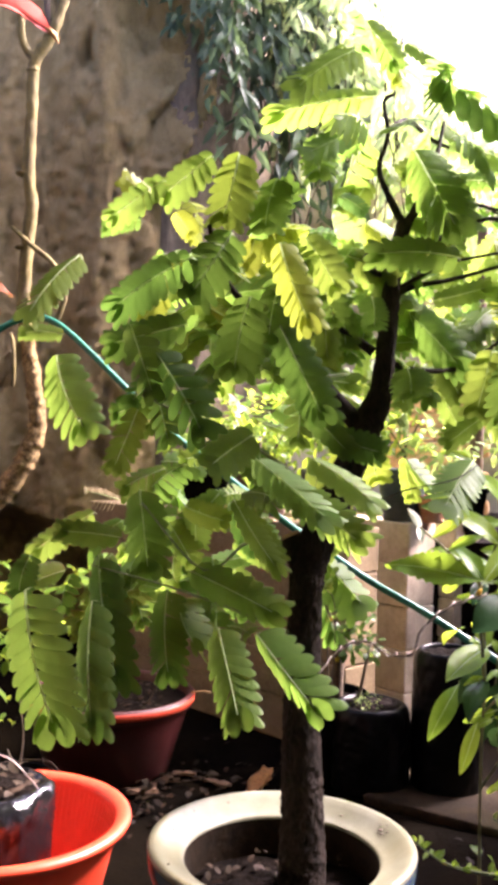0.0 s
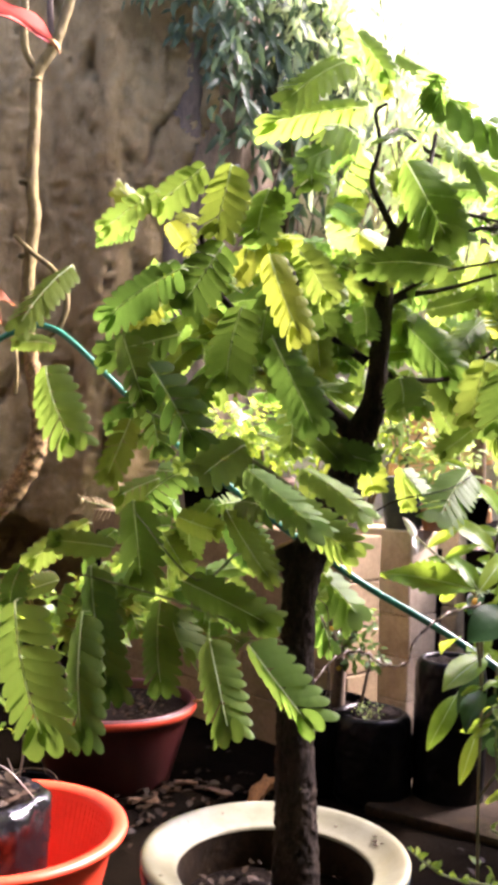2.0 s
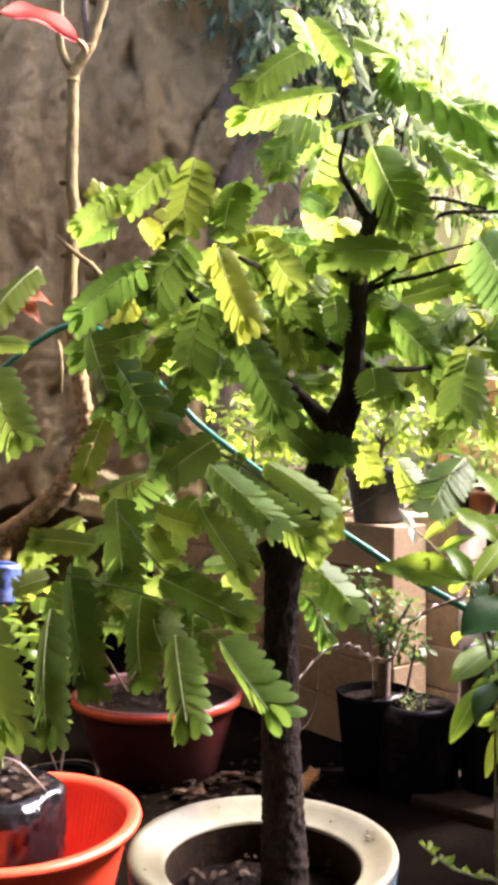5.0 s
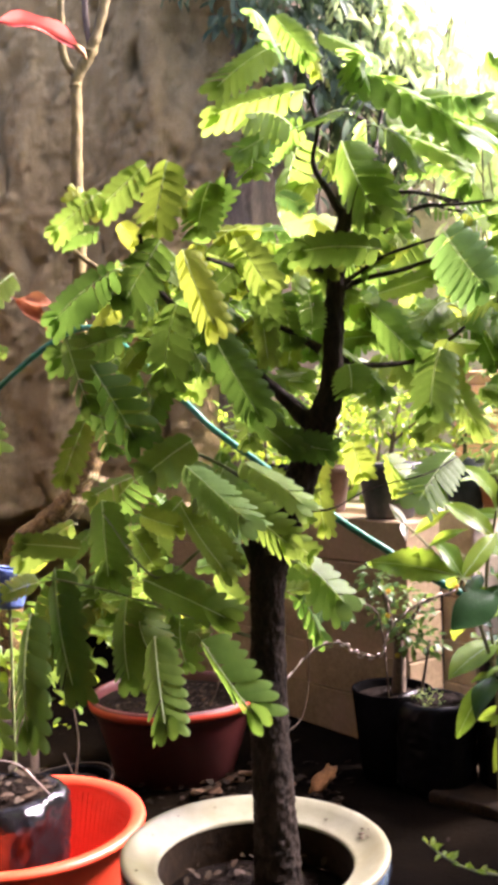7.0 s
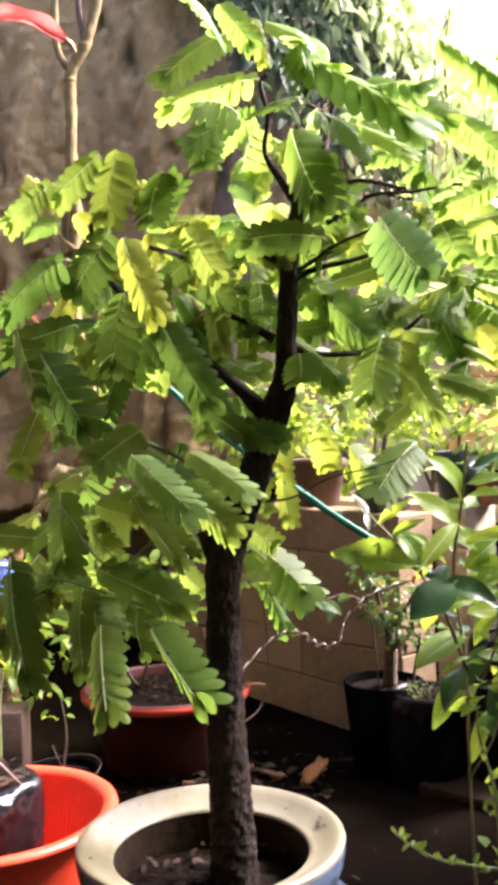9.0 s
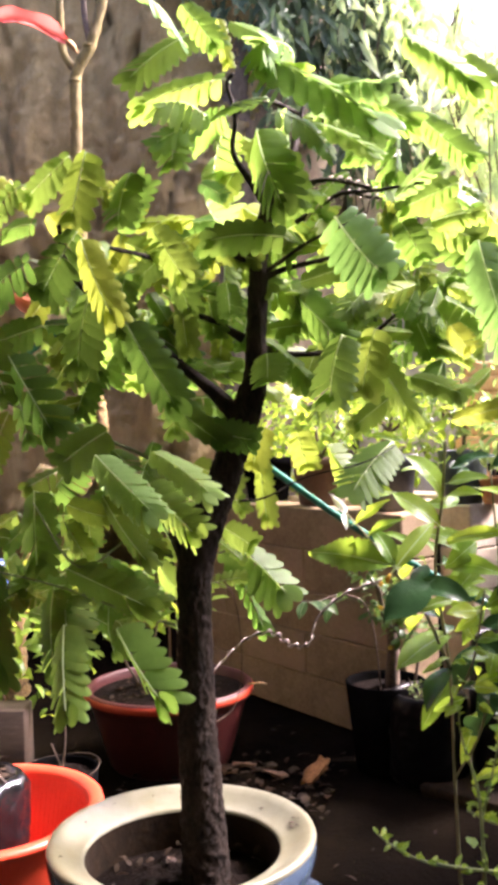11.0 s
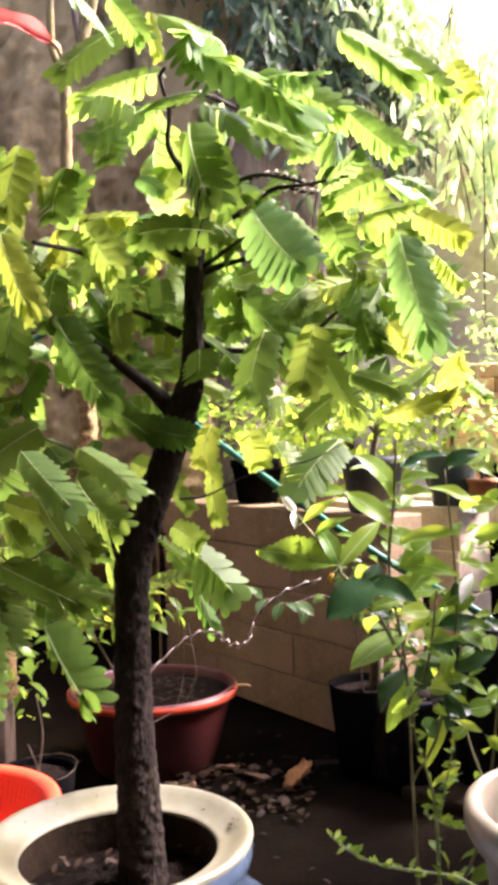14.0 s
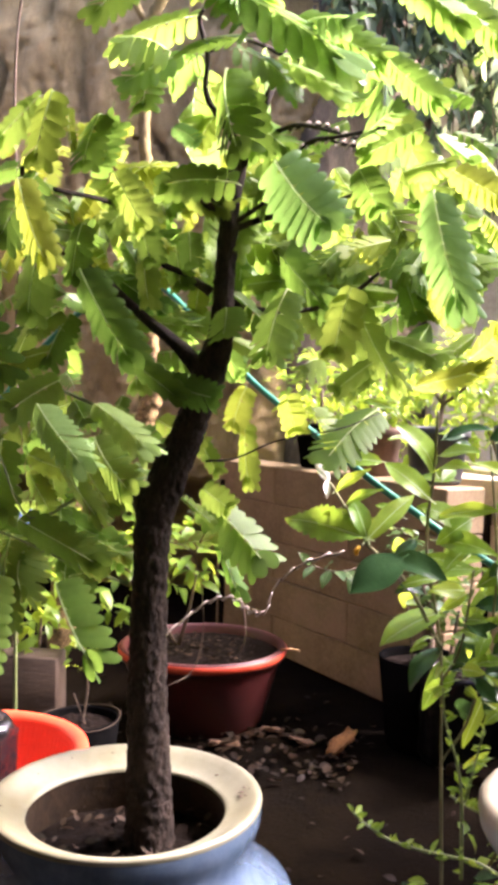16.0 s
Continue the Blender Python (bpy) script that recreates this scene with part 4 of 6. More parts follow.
leaf((0.370, 1.100, 1.498), (0.412, 1.100, 1.419), .5, "green")
leaf((0.487, 1.200, 1.636), (0.512, 1.200, 1.586), .8, "young")
leaf((0.459, 1.200, 1.402), (0.377, 1.200, 1.428), .5, "green")


# a withered spray, pale and curled
WITHERED = leaf_material("withered_leaflet", (0.42, 0.34, 0.18), (0.45, 0.36, 0.18), 0.3, spread=0.4, per_island=True)
for base, tip, seed in (((-0.200, 1.45, 1.105), (-0.262, 1.44, 1.118), 3), ((-0.185, 1.45, 1.135), (-0.235, 1.45, 1.160), 8)):
    o = child(part("withered_leaf", pinnate_mesh(9, 0.12, WITHERED, seed, 0.22, 0.3, 0.3, 0.4), None, None, "dry straw-coloured spray of curled leaflets"), tree)
    o.matrix_basis = leaf_matrix(base, tip, 0.8, (0.1, -0.8, 0.7))


def fill_leaves(n, centre, size, tones, length, seed):
    """Further sprays inside the crown, hanging outwards from the limbs."""
    r = random.Random(seed)
    for _ in range(n):
        p = Vector((r.gauss(0, 0.45) * size[0], r.gauss(0, 0.45) * size[1], r.gauss(0, 0.45) * size[2])) + Vector(centre)
        out = Vector((p.x - centre[0], (p.y - centre[1]) * 0.5, 0))
        if out.length < 1e-3:
            out = Vector((1, 0, 0))
        out.normalize()
        way = (out * r.uniform(0.3, 1.0) + Vector((r.uniform(-0.6, 0.6), r.uniform(-0.6, 0.4), r.uniform(-1.0, 0.15)))).normalized()
        # sprays low on the left lean to the darker tone, standing in for shade
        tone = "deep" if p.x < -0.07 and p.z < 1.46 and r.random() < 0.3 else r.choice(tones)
        shape = r.choice((None, None, LOOSE, HANGING, FOLDED, NODDING, FRINGED))
        leaf(p, p + way * length * r.uniform(0.7, 1.2), r.uniform(0.4, 0.7), tone,
             (r.uniform(-0.6, 0.25), -1.0, r.uniform(-0.15, 0.65)), shape)


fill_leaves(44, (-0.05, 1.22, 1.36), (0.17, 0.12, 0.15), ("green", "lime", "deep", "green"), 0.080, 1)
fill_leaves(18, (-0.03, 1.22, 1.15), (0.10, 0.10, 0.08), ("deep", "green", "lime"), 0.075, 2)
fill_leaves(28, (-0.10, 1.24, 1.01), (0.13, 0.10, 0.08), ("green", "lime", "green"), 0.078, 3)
fill_leaves(32, (0.12, 1.24, 1.46), (0.16, 0.10, 0.12), ("green", "lime", "young", "green"), 0.080, 4)
fill_leaves(24, (0.33, 1.25, 1.42), (0.14, 0.12, 0.14), ("lime", "green", "green"), 0.080, 5)
fill_leaves(14, (0.22, 1.15, 1.60), (0.18, 0.10, 0.07), ("green", "pale", "green"), 0.10, 6)
fill_leaves(18, (-0.05, 1.32, 1.42), (0.11, 0.10, 0.12), ("lime", "green", "lime"), 0.065, 7)
fill_leaves(26, (0.40, 1.32, 1.36), (0.12, 0.14, 0.15), ("green", "lime", "green"), 0.075, 8)


def inner_leaves(tone, groups, seed):
    """Small sprays deep in the crown, joined into one mesh."""
    r = random.Random(seed)
    verts, faces, slots = [], [], []
    for n, centre, size, length in groups:
        for _ in range(n):
            src = LEAF_MESH[tone][r.choice((0, 1, 2, 3, 4, 5, LOOSE, HANGING, FOLDED, NODDING))]
            p = Vector([c + r.uniform(-1, 1) * s for c, s in zip(centre, size)])
            way = Vector((r.uniform(-1, 1), r.uniform(-0.7, 0.5), r.uniform(-1.0, 0.25))).normalized()
            m = leaf_matrix(p, p + way * length * r.uniform(0.7, 1.25), r.uniform(0.42, 0.7), (r.uniform(-0.6, 0.25), -1.0, r.uniform(-0.15, 0.55)))
            base = len(verts)
            verts += [m @ v.co for v in src.vertices]
            faces += [tuple(base + i for i in f.vertices) for f in src.polygons]
            slots += [f.material_index for f in src.polygons]
    ob = child(part("inner_leaves", link_mesh("inner_leaves", verts, faces, [LEAF[tone], MIDRIB], slots), None), tree)
    return tagged(ob, "small green sprays deep in the crown", kind="stuff")


inner_leaves("lime", ((30, (0.03, 1.32, 1.40), (0.13, 0.10, 0.13), 0.065), (22, (0.30, 1.34, 1.36), (0.17, 0.12, 0.18), 0.07), (9, (0.0, 1.30, 1.06), (0.10, 0.10, 0.08), 0.06)), 81)
inner_leaves("green", ((26, (0.0, 1.34, 1.34), (0.18, 0.10, 0.18), 0.07), (26, (0.32, 1.36, 1.46), (0.18, 0.10, 0.14), 0.075), (18, (-0.10, 1.32, 1.06), (0.14, 0.10, 0.10), 0.065)), 82)
inner_leaves("young", ((26, (-0.02, 1.20, 1.44), (0.13, 0.08, 0.10), 0.048), (5, (0.36, 1.22, 1.40), (0.10, 0.08, 0.12), 0.05)), 83)


# ---- basin with a bagged plant ----
BASIN = Vector((-0.398, 1.555, 0.0))


def basin():
    plinth = part("concrete_plinth", box((0.34, 0.34, 0.384), 0.012, (0, 0, 0.192), rough=0.006, seed=4), SLAB)
    plinth.matrix_basis = pose(BASIN.x, BASIN.y, 0, 0, 0, 20)
    tagged(plinth, "rough concrete plinth under a red basin", "plinth")
    ob = thing("red_basin", BASIN + Vector((0, 0, 0.386)), "bright orange-red plastic basin with a ribbed inside", "basin")
    outer = [(0.0, 0.0), (0.150, 0.0), (0.156, 0.006), (0.192, 0.150), (0.196, 0.160), (0.200, 0.164), (0.213, 0.166), (0.2155, 0.172), (0.2135, 0.178),
             (0.206, 0.180), (0.194, 0.178), (0.189, 0.172)]
    inner = []
    for k in range(26):
        z = 0.166 - k * 0.006
        inner.append((0.1865 - (0.166 - z) * 0.23 + (0.0012 if k % 2 else 0.0), z))
    bm = lathe(outer + inner + [(0.146, 0.008), (0.0, 0.006)], 96)
    bowl = part("bowl", bm, RED_PLASTIC, ob)
    for k in range(96):
        a = 2 * math.pi * k / 96
        rib = tube([(0.1862 * math.cos(a), 0.1862 * math.sin(a), 0.160, 0.0013), (0.1518 * math.cos(a), 0.1518 * math.sin(a), 0.012, 0.0013)], 5, 2)
        part("rib", rib, RED_PLASTIC, bowl)


basin()


def bag_body(r, h, folds, seed, sides=110):
    """A filled polythene bag: creased skin, turned-over mouth."""
    rows = [(0.0, 0.0), (r * 0.9, 0.0), (r * 1.0, 0.02), (r * 1.03, h * 0.3), (r * 1.02, h * 0.6), (r * 1.0, h * 0.84), (r * 0.975, h * 0.92),
            (r * 0.92, h * 0.975), (r * 0.83, h), (r * 0.76, h * 0.995), (r * 0.72, h * 0.96)]
    fine = []
    for (r0, z0), (r1, z1) in zip(rows, rows[1:]):
        n = max(1, int(math.hypot(r1 - r0, z1 - z0) / 0.008))
        fine += [(r0 + (r1 - r0) * k / n, z0 + (z1 - z0) * k / n) for k in range(n)]
    bm = lathe(fine + [rows[-1]], sides)
    for v in bm.verts:
        d = Vector((v.co.x, v.co.y, 0))
        if d.length > r * 0.3:
            p = v.co * 18 + Vector((seed, seed, 0))
            v.co += d.normalized() * folds * r * (noise.noise(p) + 0.6 * noise.noise(p * 2.3) + 0.9 * abs(noise.noise(Vector((p.x, p.y, p.z * 0.3)) * 1.4))
                                                + (1.1 * abs(noise.noise(p * 3.1)) + 0.7 * abs(noise.noise(p * 6.0))) * (v.co.z > h * 0.55))
            v.co.z += folds * r * 0.9 * noise.noise(p * 0.7) * (v.co.z > h * 0.8)
    return bm


def bagged_plant(name, place, r, h, label, folds=0.06, seed=0, mat=BLACK_BAG, category="plant bag"):
    ob = thing(name, place, label, category)
    part("bag", bag_body(r, h, folds, seed), mat, ob, "creased glossy black polythene")
    soil_top("soil", r * 0.80, h * 0.965, ob, seed)
    return ob


inbag = bagged_plant("bagged_plant", BASIN + Vector((-0.012, -0.012, 0.394)), 0.094, 0.228, "shiny black soil bag with a thick brown stem, in a basin", 0.085, 5)
part("stem", tube([(-0.055, 0.0, 0.20, 0.022), (-0.060, 0.0, 0.28, 0.019), (-0.050, 0, 0.36, 0.022), (-0.065, 0.01, 0.43, 0.018), (-0.12, 0.02, 0.55, 0.014)],
          12, 10, 0.38, 90), CORK, inbag, "rough brown stem")
part("wire", tube([(-0.03, -0.03, 0.29, 0.0010), (0.03, -0.04, 0.285, 0.0010), (0.065, -0.04, 0.255, 0.0010), (0.092, -0.01, 0.205, 0.0010)], 5, 5), WIRE, inbag,
     "thin loose wire")

litter("bag_litter", 34, BASIN.x - 0.07, BASIN.x + 0.05, BASIN.y - 0.07, BASIN.y + 0.06, 0.614, 0.026, "dry leaf bits on the bagged soil", DRY_PALE)

# ---- red tub with soil behind ----
TUB = Vector((-0.485, 3.38, 0.0))


def tub():
    ob = thing("red_tub", TUB, "wide faded red plastic tub full of soil, on the ground", "plant pot")
    prof = [(0.0, 0.0), (0.215, 0.0), (0.222, 0.008), (0.285, 0.225), (0.288, 0.243), (0.306, 0.245), (0.309, 0.253), (0.308, 0.281), (0.302, 0.287),
            (0.292, 0.286), (0.286, 0.279), (0.282, 0.225), (0.27, 0.18)]
    part("tub_body", lathe(prof, 72), TUB_SHADE_RED, ob)
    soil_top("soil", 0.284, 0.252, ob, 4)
    # the rim has the lit tone of the same red plastic
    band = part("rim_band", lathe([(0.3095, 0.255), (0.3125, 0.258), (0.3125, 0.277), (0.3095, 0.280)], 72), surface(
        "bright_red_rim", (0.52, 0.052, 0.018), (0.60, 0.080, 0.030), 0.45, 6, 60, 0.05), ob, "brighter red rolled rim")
    part("peg", tube([(0.30, -0.02, 0.288, 0.004), (0.345, -0.02, 0.293, 0.004), (0.37, -0.015, 0.287, 0.003)], 6, 3), CUT, band, "short yellowish stick tied on the rim")
    return ob


tub_ob = tub()
litter("tub_litter", 150, -0.68, -0.29, 3.20, 3.56, 0.255, 0.026, "dry leaf bits on the tub's soil", DRY_BROWN)


def potted_shrub(name, place, pot_r, pot_h, pot_mat, label, stems, clumps, leaf_size, mat, n, seed, category="potted plant", pot_label="", wide=0.42, lip=True):
    """A pot with soil, a few stems and a loose crown of leaves."""
    r = random.Random(seed)
    ob = thing(name, place, label, category)
    if pot_r:
        prof = [(0.0, 0.0), (pot_r * 0.74, 0.0), (pot_r * 0.78, 0.01)]
        prof += [(pot_r * 0.97, pot_h * 0.82), (pot_r * 1.04, pot_h * 0.83), (pot_r * 1.05, pot_h * 0.985), (pot_r * 1.02, pot_h)] if lip else [(pot_r, pot_h * 0.99)]
        prof += [(pot_r * 0.95, pot_h), (pot_r * 0.92, pot_h * 0.97), (pot_r * 0.86, pot_h * 0.8)]
        part("pot", lathe(prof, 40, 0.01, seed), pot_mat, ob, pot_label)
        soil_top("soil", pot_r * 0.915, pot_h * 0.90, ob, seed)
    for line in stems:
        part("stem", tube(line, 7, 4, 0.15, 60, seed), TWIG, ob)
    template = small_leaf(mat, wide)
    ms = []
    for c, s, share in clumps:
        ms += leafy_cloud(r, int(n * share), c, s, leaf_size)
    part("foliage", scatter_mesh("foliage", template, mat, ms), None, ob)
    return ob


# low plant rooted in the tub, thin arching stems
potted_shrub("tub_plant", TUB + Vector((-0.12, 0.05, 0.225)), 0, 0, None, "low green plant with small leaves growing in the red tub",
             [[(0, 0, 0, 0.008), (0.05, -0.02, 0.15, 0.006), (0.08, 0, 0.32, 0.004)], [(0.02, 0, 0, 0.006), (-0.1, 0, 0.2, 0.004), (-0.2, 0.02, 0.4, 0.003)],
              [(0.25, -0.1, 0, 0.003), (0.30, -0.12, 0.12, 0.003), (0.27, -0.1, 0.30, 0.002)]],
             [((0.0, 0.0, 0.38), (0.30, 0.15, 0.14), 0.6), ((-0.25, 0.0, 0.30), (0.2, 0.12, 0.2), 0.4)], 0.075, FOLIAGE, 170, 21, "plant")

# ---- black nursery pots and bags by the block walls ----
n1 = potted_shrub("nursery_pot", (0.312, 3.33, 0.0), 0.142, 0.315, BLACK_POT, "black nursery pot with a small flowering shrub", [
    [(0.02, 0, 0.26, 0.028), (0.03, 0.0, 0.45, 0.020), (0.0, 0.01, 0.55, 0.012), (-0.02, 0.0, 0.66, 0.008)],
    [(0.03, 0, 0.48, 0.010), (0.09, -0.02, 0.58, 0.006), (0.13, -0.02, 0.65, 0.004)], [(0.09, -0.06, 0.26, 0.006), (0.13, -0.09, 0.5, 0.005)]],
    [((0.03, 0, 0.60), (0.13, 0.09, 0.09), 0.6), ((0.10, -0.05, 0.50), (0.09, 0.06, 0.06), 0.25), ((-0.05, 0, 0.70), (0.07, 0.05, 0.05), 0.15)],
    0.036, FOLIAGE_DARK, 300, 31, wide=0.5, lip=False)
for x, y, z in ((-0.005, -0.03, 0.66), (0.02, -0.05, 0.44), (-0.01, -0.06, 0.58)):
    part("flower", scatter_mesh("flower", small_leaf(YELLOW_PETAL, 0.7), YELLOW_PETAL, [leaf_matrix((x, y, z), Vector((x, y, z)) + Vector((
        0.011 * math.cos(a), -0.006, 0.011 * math.sin(a))), 1, (0, -1, 0.1)) for a in (0.3, 1.5, 2.8, 4.1, 5.3)]), None, n1, "small yellow flower")
b2 = bagged_plant("black_bag_pot", (0.452, 3.25, 0.0), 0.135, 0.300, "creased black polythene plant bag on the ground", 0.03, 9, BAG_DULL)
potted_shrub("bag_seedling", (0.452, 3.25, 0.295), 0, 0, None, "tiny white-green seedling on the soil of a black bag", [[(-0.05, -0.05, 0, 0.003), (-0.06, -0.06, 0.06, 0.002)]],
             [((-0.03, -0.08, 0.03), (0.06, 0.03, 0.03), 1.0)], 0.014, FOLIAGE_LIGHT, 60, 33, "plant")
b3 = bagged_plant("tall_bag_pot", (0.715, 3.22, 0.0), 0.12, 0.50, "tall black plant bag with dry soil", 0.025, 14, BAG_DULL)

# ---- green hose ----
hose = part("garden_hose", tube([(-1.6, 3.72, 1.05, 0.0125), (-1.30, 3.72, 1.40, 0.0125), (-1.16, 3.70, 1.52, 0.0125), (-1.04, 3.69, 1.605, 0.0125), (-0.915, 3.68, 1.668, 0.0125), (-0.815, 3.65, 1.668, 0.0125),
    (-0.70, 3.61, 1.60, 0.0125), (-0.42, 3.50, 1.345, 0.0125), (-0.30, 3.45, 1.235, 0.0125), (0.106, 3.30, 0.942, 0.0125), (0.30, 3.24, 0.815, 0.0125),
    (0.43, 3.20, 0.733, 0.0125), (0.676, 3.10, 0.603, 0.0125), (0.95, 3.0, 0.42, 0.0125), (1.25, 2.9, 0.14, 0.0125), (1.45, 2.85, 0.012, 0.0125)], 14, 8), HOSE)
tagged(hose, "shiny dark green garden hose strung across the corner", "hose")

# ---- tall bare-stemmed plant with a red leaf ----
tall = thing("tall_stem_plant", (-1.340, 4.174, 0.000), "tall knotty tan plant stem and corky lower stem", "plant")
child(part("stem", tube([(-0.771, 4.150, 3.553, 0.0213), (-0.884, 4.150, 3.150, 0.0225), (-0.937, 4.150, 2.996, 0.0255), (-1.006, 4.150, 2.869, 0.0255), (-1.012, 4.150, 2.678, 0.0260), (-1.018, 4.150, 2.499, 0.0265), (-1.017, 4.150, 2.346, 0.0270), (-1.002, 4.150, 2.232, 0.0280), (-1.014, 4.150, 2.091, 0.0290), (-1.025, 4.150, 1.913, 0.0290), (-1.028, 4.150, 1.798, 0.0295), (-1.009, 4.150, 1.653, 0.0300)], 16, 12, 0.20, 60), STEM, None), tall)
child(part("lower_stem", tube([(-1.010, 4.150, 1.658, 0.0300), (-0.986, 4.150, 1.518, 0.0320), (-0.965, 4.150, 1.391, 0.0340), (-0.952, 4.150, 1.276, 0.0370), (-0.973, 4.150, 1.161, 0.0420), (-1.042, 4.150, 1.024, 0.0460), (-1.140, 4.150, 0.907, 0.0480), (-1.267, 4.150, 0.809, 0.0500), (-1.367, 4.160, 0.700, 0.0520), (-1.407, 4.170, 0.300, 0.0560), (-1.417, 4.170, -0.020, 0.0650)], 18, 14, 0.34, 75), CORK, None, "thick corky orange-brown lower stem"), tall)
for z, x in ((2.996, -0.940), (2.842, -1.011), (2.380, -1.046), (2.048, -1.041)):
    child(part("node_ring", tube([(x, 4.15, z - 0.009, 0.025), (x, 4.15, z, 0.0305), (x, 4.15, z + 0.009, 0.025)], 14, 3, 0.1, 40), STEM, None), tall)
child(part("side_stem", tube([(-1.002, 4.150, 2.878, 0.0166), (-1.062, 4.138, 2.984, 0.0178), (-1.065, 4.126, 3.198, 0.0166), (-1.044, 4.103, 3.435, 0.0142)], 10, 5, 0.15, 40), STEM, None), tall)
child(part("side_stem", tube([(-0.937, 4.150, 3.008, 0.0142), (-0.955, 4.138, 3.150, 0.0142), (-0.949, 4.126, 3.435, 0.0130)], 10, 5, 0.15, 40), TWIG, None), tall)
child(part("side_twig", tube([(-1.085, 4.138, 2.136, 0.0095), (-0.985, 4.103, 2.048, 0.0119), (-0.884, 4.079, 1.965, 0.0119), (-0.825, 4.055, 1.846, 0.0130),
    (-0.854, 4.055, 1.727, 0.0119), (-0.937, 4.091, 1.656, 0.0107)], 8, 6, 0.18, 40), STEM, None), tall)
child(part("side_twig", tube([(-1.068, 4.103, 1.656, 0.0071), (-1.044, 4.055, 1.609, 0.0083), (-1.032, 4.031, 1.514, 0.0083), (-1.038, 4.043, 1.419, 0.0071)], 8, 6, 0.18, 40), STEM, None), tall)
# a red-leaved plant nearer by, its stem out of view for the most part
sprig = thing("red_sprig", (-1.24, 3.40, 0.0), "red and withered orange leaves on a thin stem", "plant")
child(part("stem", tube([(-1.24, 3.40, -0.01, 0.010), (-1.25, 3.38, 0.8, 0.009), (-1.24, 3.36, 1.4, 0.007), (-1.22, 3.34, 1.75, 0.006), (-1.20, 3.26, 2.3, 0.005), (-1.12, 3.18, 2.66, 0.004), (-0.985, 3.145, 2.688, 0.003)], 8, 5, 0.15, 40), TWIG, None), sprig)
child(part("side_twig", tube([(-1.22, 3.34, 1.75, 0.005), (-1.14, 3.34, 1.775, 0.004), (-1.03, 3.34, 1.75, 0.003)], 7, 4), TWIG, None), sprig)
for tip in ((-0.86, 3.32, 1.70), (-0.90, 3.30, 1.63)):
    o = child(part("red_leaf", ovate_mesh(DULL_RED, 8, 0.4, 0.08, 0.1, 0.05, DULL_RED), None, None), sprig)
    o.matrix_basis = leaf_matrix((-1.03, 3.34, 1.75), tip, 1, (0.2, -0.8, 0.9))

red = child(part("red_leaf", ovate_mesh(RED_LEAF, 5, 0.30, 0.07, 0.22, 0.05, RED_LEAF), None, None, "drooping bright red leaf"), sprig)
red.matrix_basis = leaf_matrix((-0.985, 3.145, 2.688), (-0.712, 3.18, 2.588), 1, (0.1, -1, 0.6))
child(part("dry_tip", tube([(-0.735, 3.178, 2.602, 0.010), (-0.712, 3.18, 2.588, 0.011), (-0.700, 3.18, 2.572, 0.008), (-0.692, 3.182, 2.553, 0.003)], 8, 4, 0.4, 80), CUT, None,
           "crumpled yellow tip of the red leaf"), sprig)

# ---- training wire twisted round a shoot of the tree ----
def twisted(name, line, r, radius, turns, parent, mats):
    pts = smooth_line([(x, y, z, r) for x, y, z in line], 14)
    for s in (0, 1):
        rows = []
        for i, row in enumerate(pts):
            a = 2 * math.pi * turns * i / len(pts) + s * math.pi
            k = radius * (1.15 if s == 0 else 0.0)
            rows.append((row[0] + k * math.cos(a) * 0.6, row[1] + k * math.sin(a), row[2] + k * math.cos(a), r if s == 0 else radius * 0.5))
        child(part(name, tube(rows, 6, 1), mats[s], None), parent)


twisted("wire_strand", [(0.083, 1.150, 0.89), (0.100, 1.20, 0.905), (0.131, 1.235, 0.930), (0.165, 1.235, 0.938), (0.190, 1.22, 0.926), (0.217, 1.19, 0.934),
                        (0.228, 1.19, 0.965), (0.262, 1.19, 0.995), (0.310, 1.195, 1.012)], 0.0012, 0.0030, 17, tree, (WIRE, TWIG))
twisted("wire_strand", [(0.232, 1.130, 1.450), (0.248, 1.130, 1.465), (0.269, 1.130, 1.476), (0.289, 1.130, 1.480), (0.309, 1.130, 1.474), (0.326, 1.130, 1.471)], 0.0011, 0.0034, 9, tree, (WIRE, BARK))
twisted("wire_strand", [(0.243, 1.150, 1.498), (0.264, 1.150, 1.503), (0.285, 1.150, 1.500), (0.306, 1.150, 1.490), (0.325, 1.150, 1.484)], 0.0011, 0.0034, 8, tree, (WIRE, BARK))
child(part("loose_wire", tube([(0.100, 1.16, 1.02, 0.0007), (0.118, 1.22, 0.99, 0.0007), (0.122, 1.25, 0.90, 0.0007), (0.112, 1.24, 0.84, 0.0007), (0.085, 1.20, 0.825, 0.0007)], 5, 6),
           TWIG, None), tree)


# ---- broad-leaved shrub close by ----
BROAD_MESH = [ovate_mesh(BROAD, k, 0.40 + 0.03 * k, 0.06 + 0.04 * (k % 3), 0.05, 0.02) for k in range(4)]
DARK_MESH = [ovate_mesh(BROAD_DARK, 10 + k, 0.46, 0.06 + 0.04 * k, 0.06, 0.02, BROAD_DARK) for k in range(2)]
BROAD_DARK_NARROW = ovate_mesh(BROAD, 27, 0.26, 0.10, 0.10, 0.03)
NARROW_MESH = [ovate_mesh(BROAD, 20 + k, 0.30, 0.10, 0.08, 0.03) for k in range(2)]


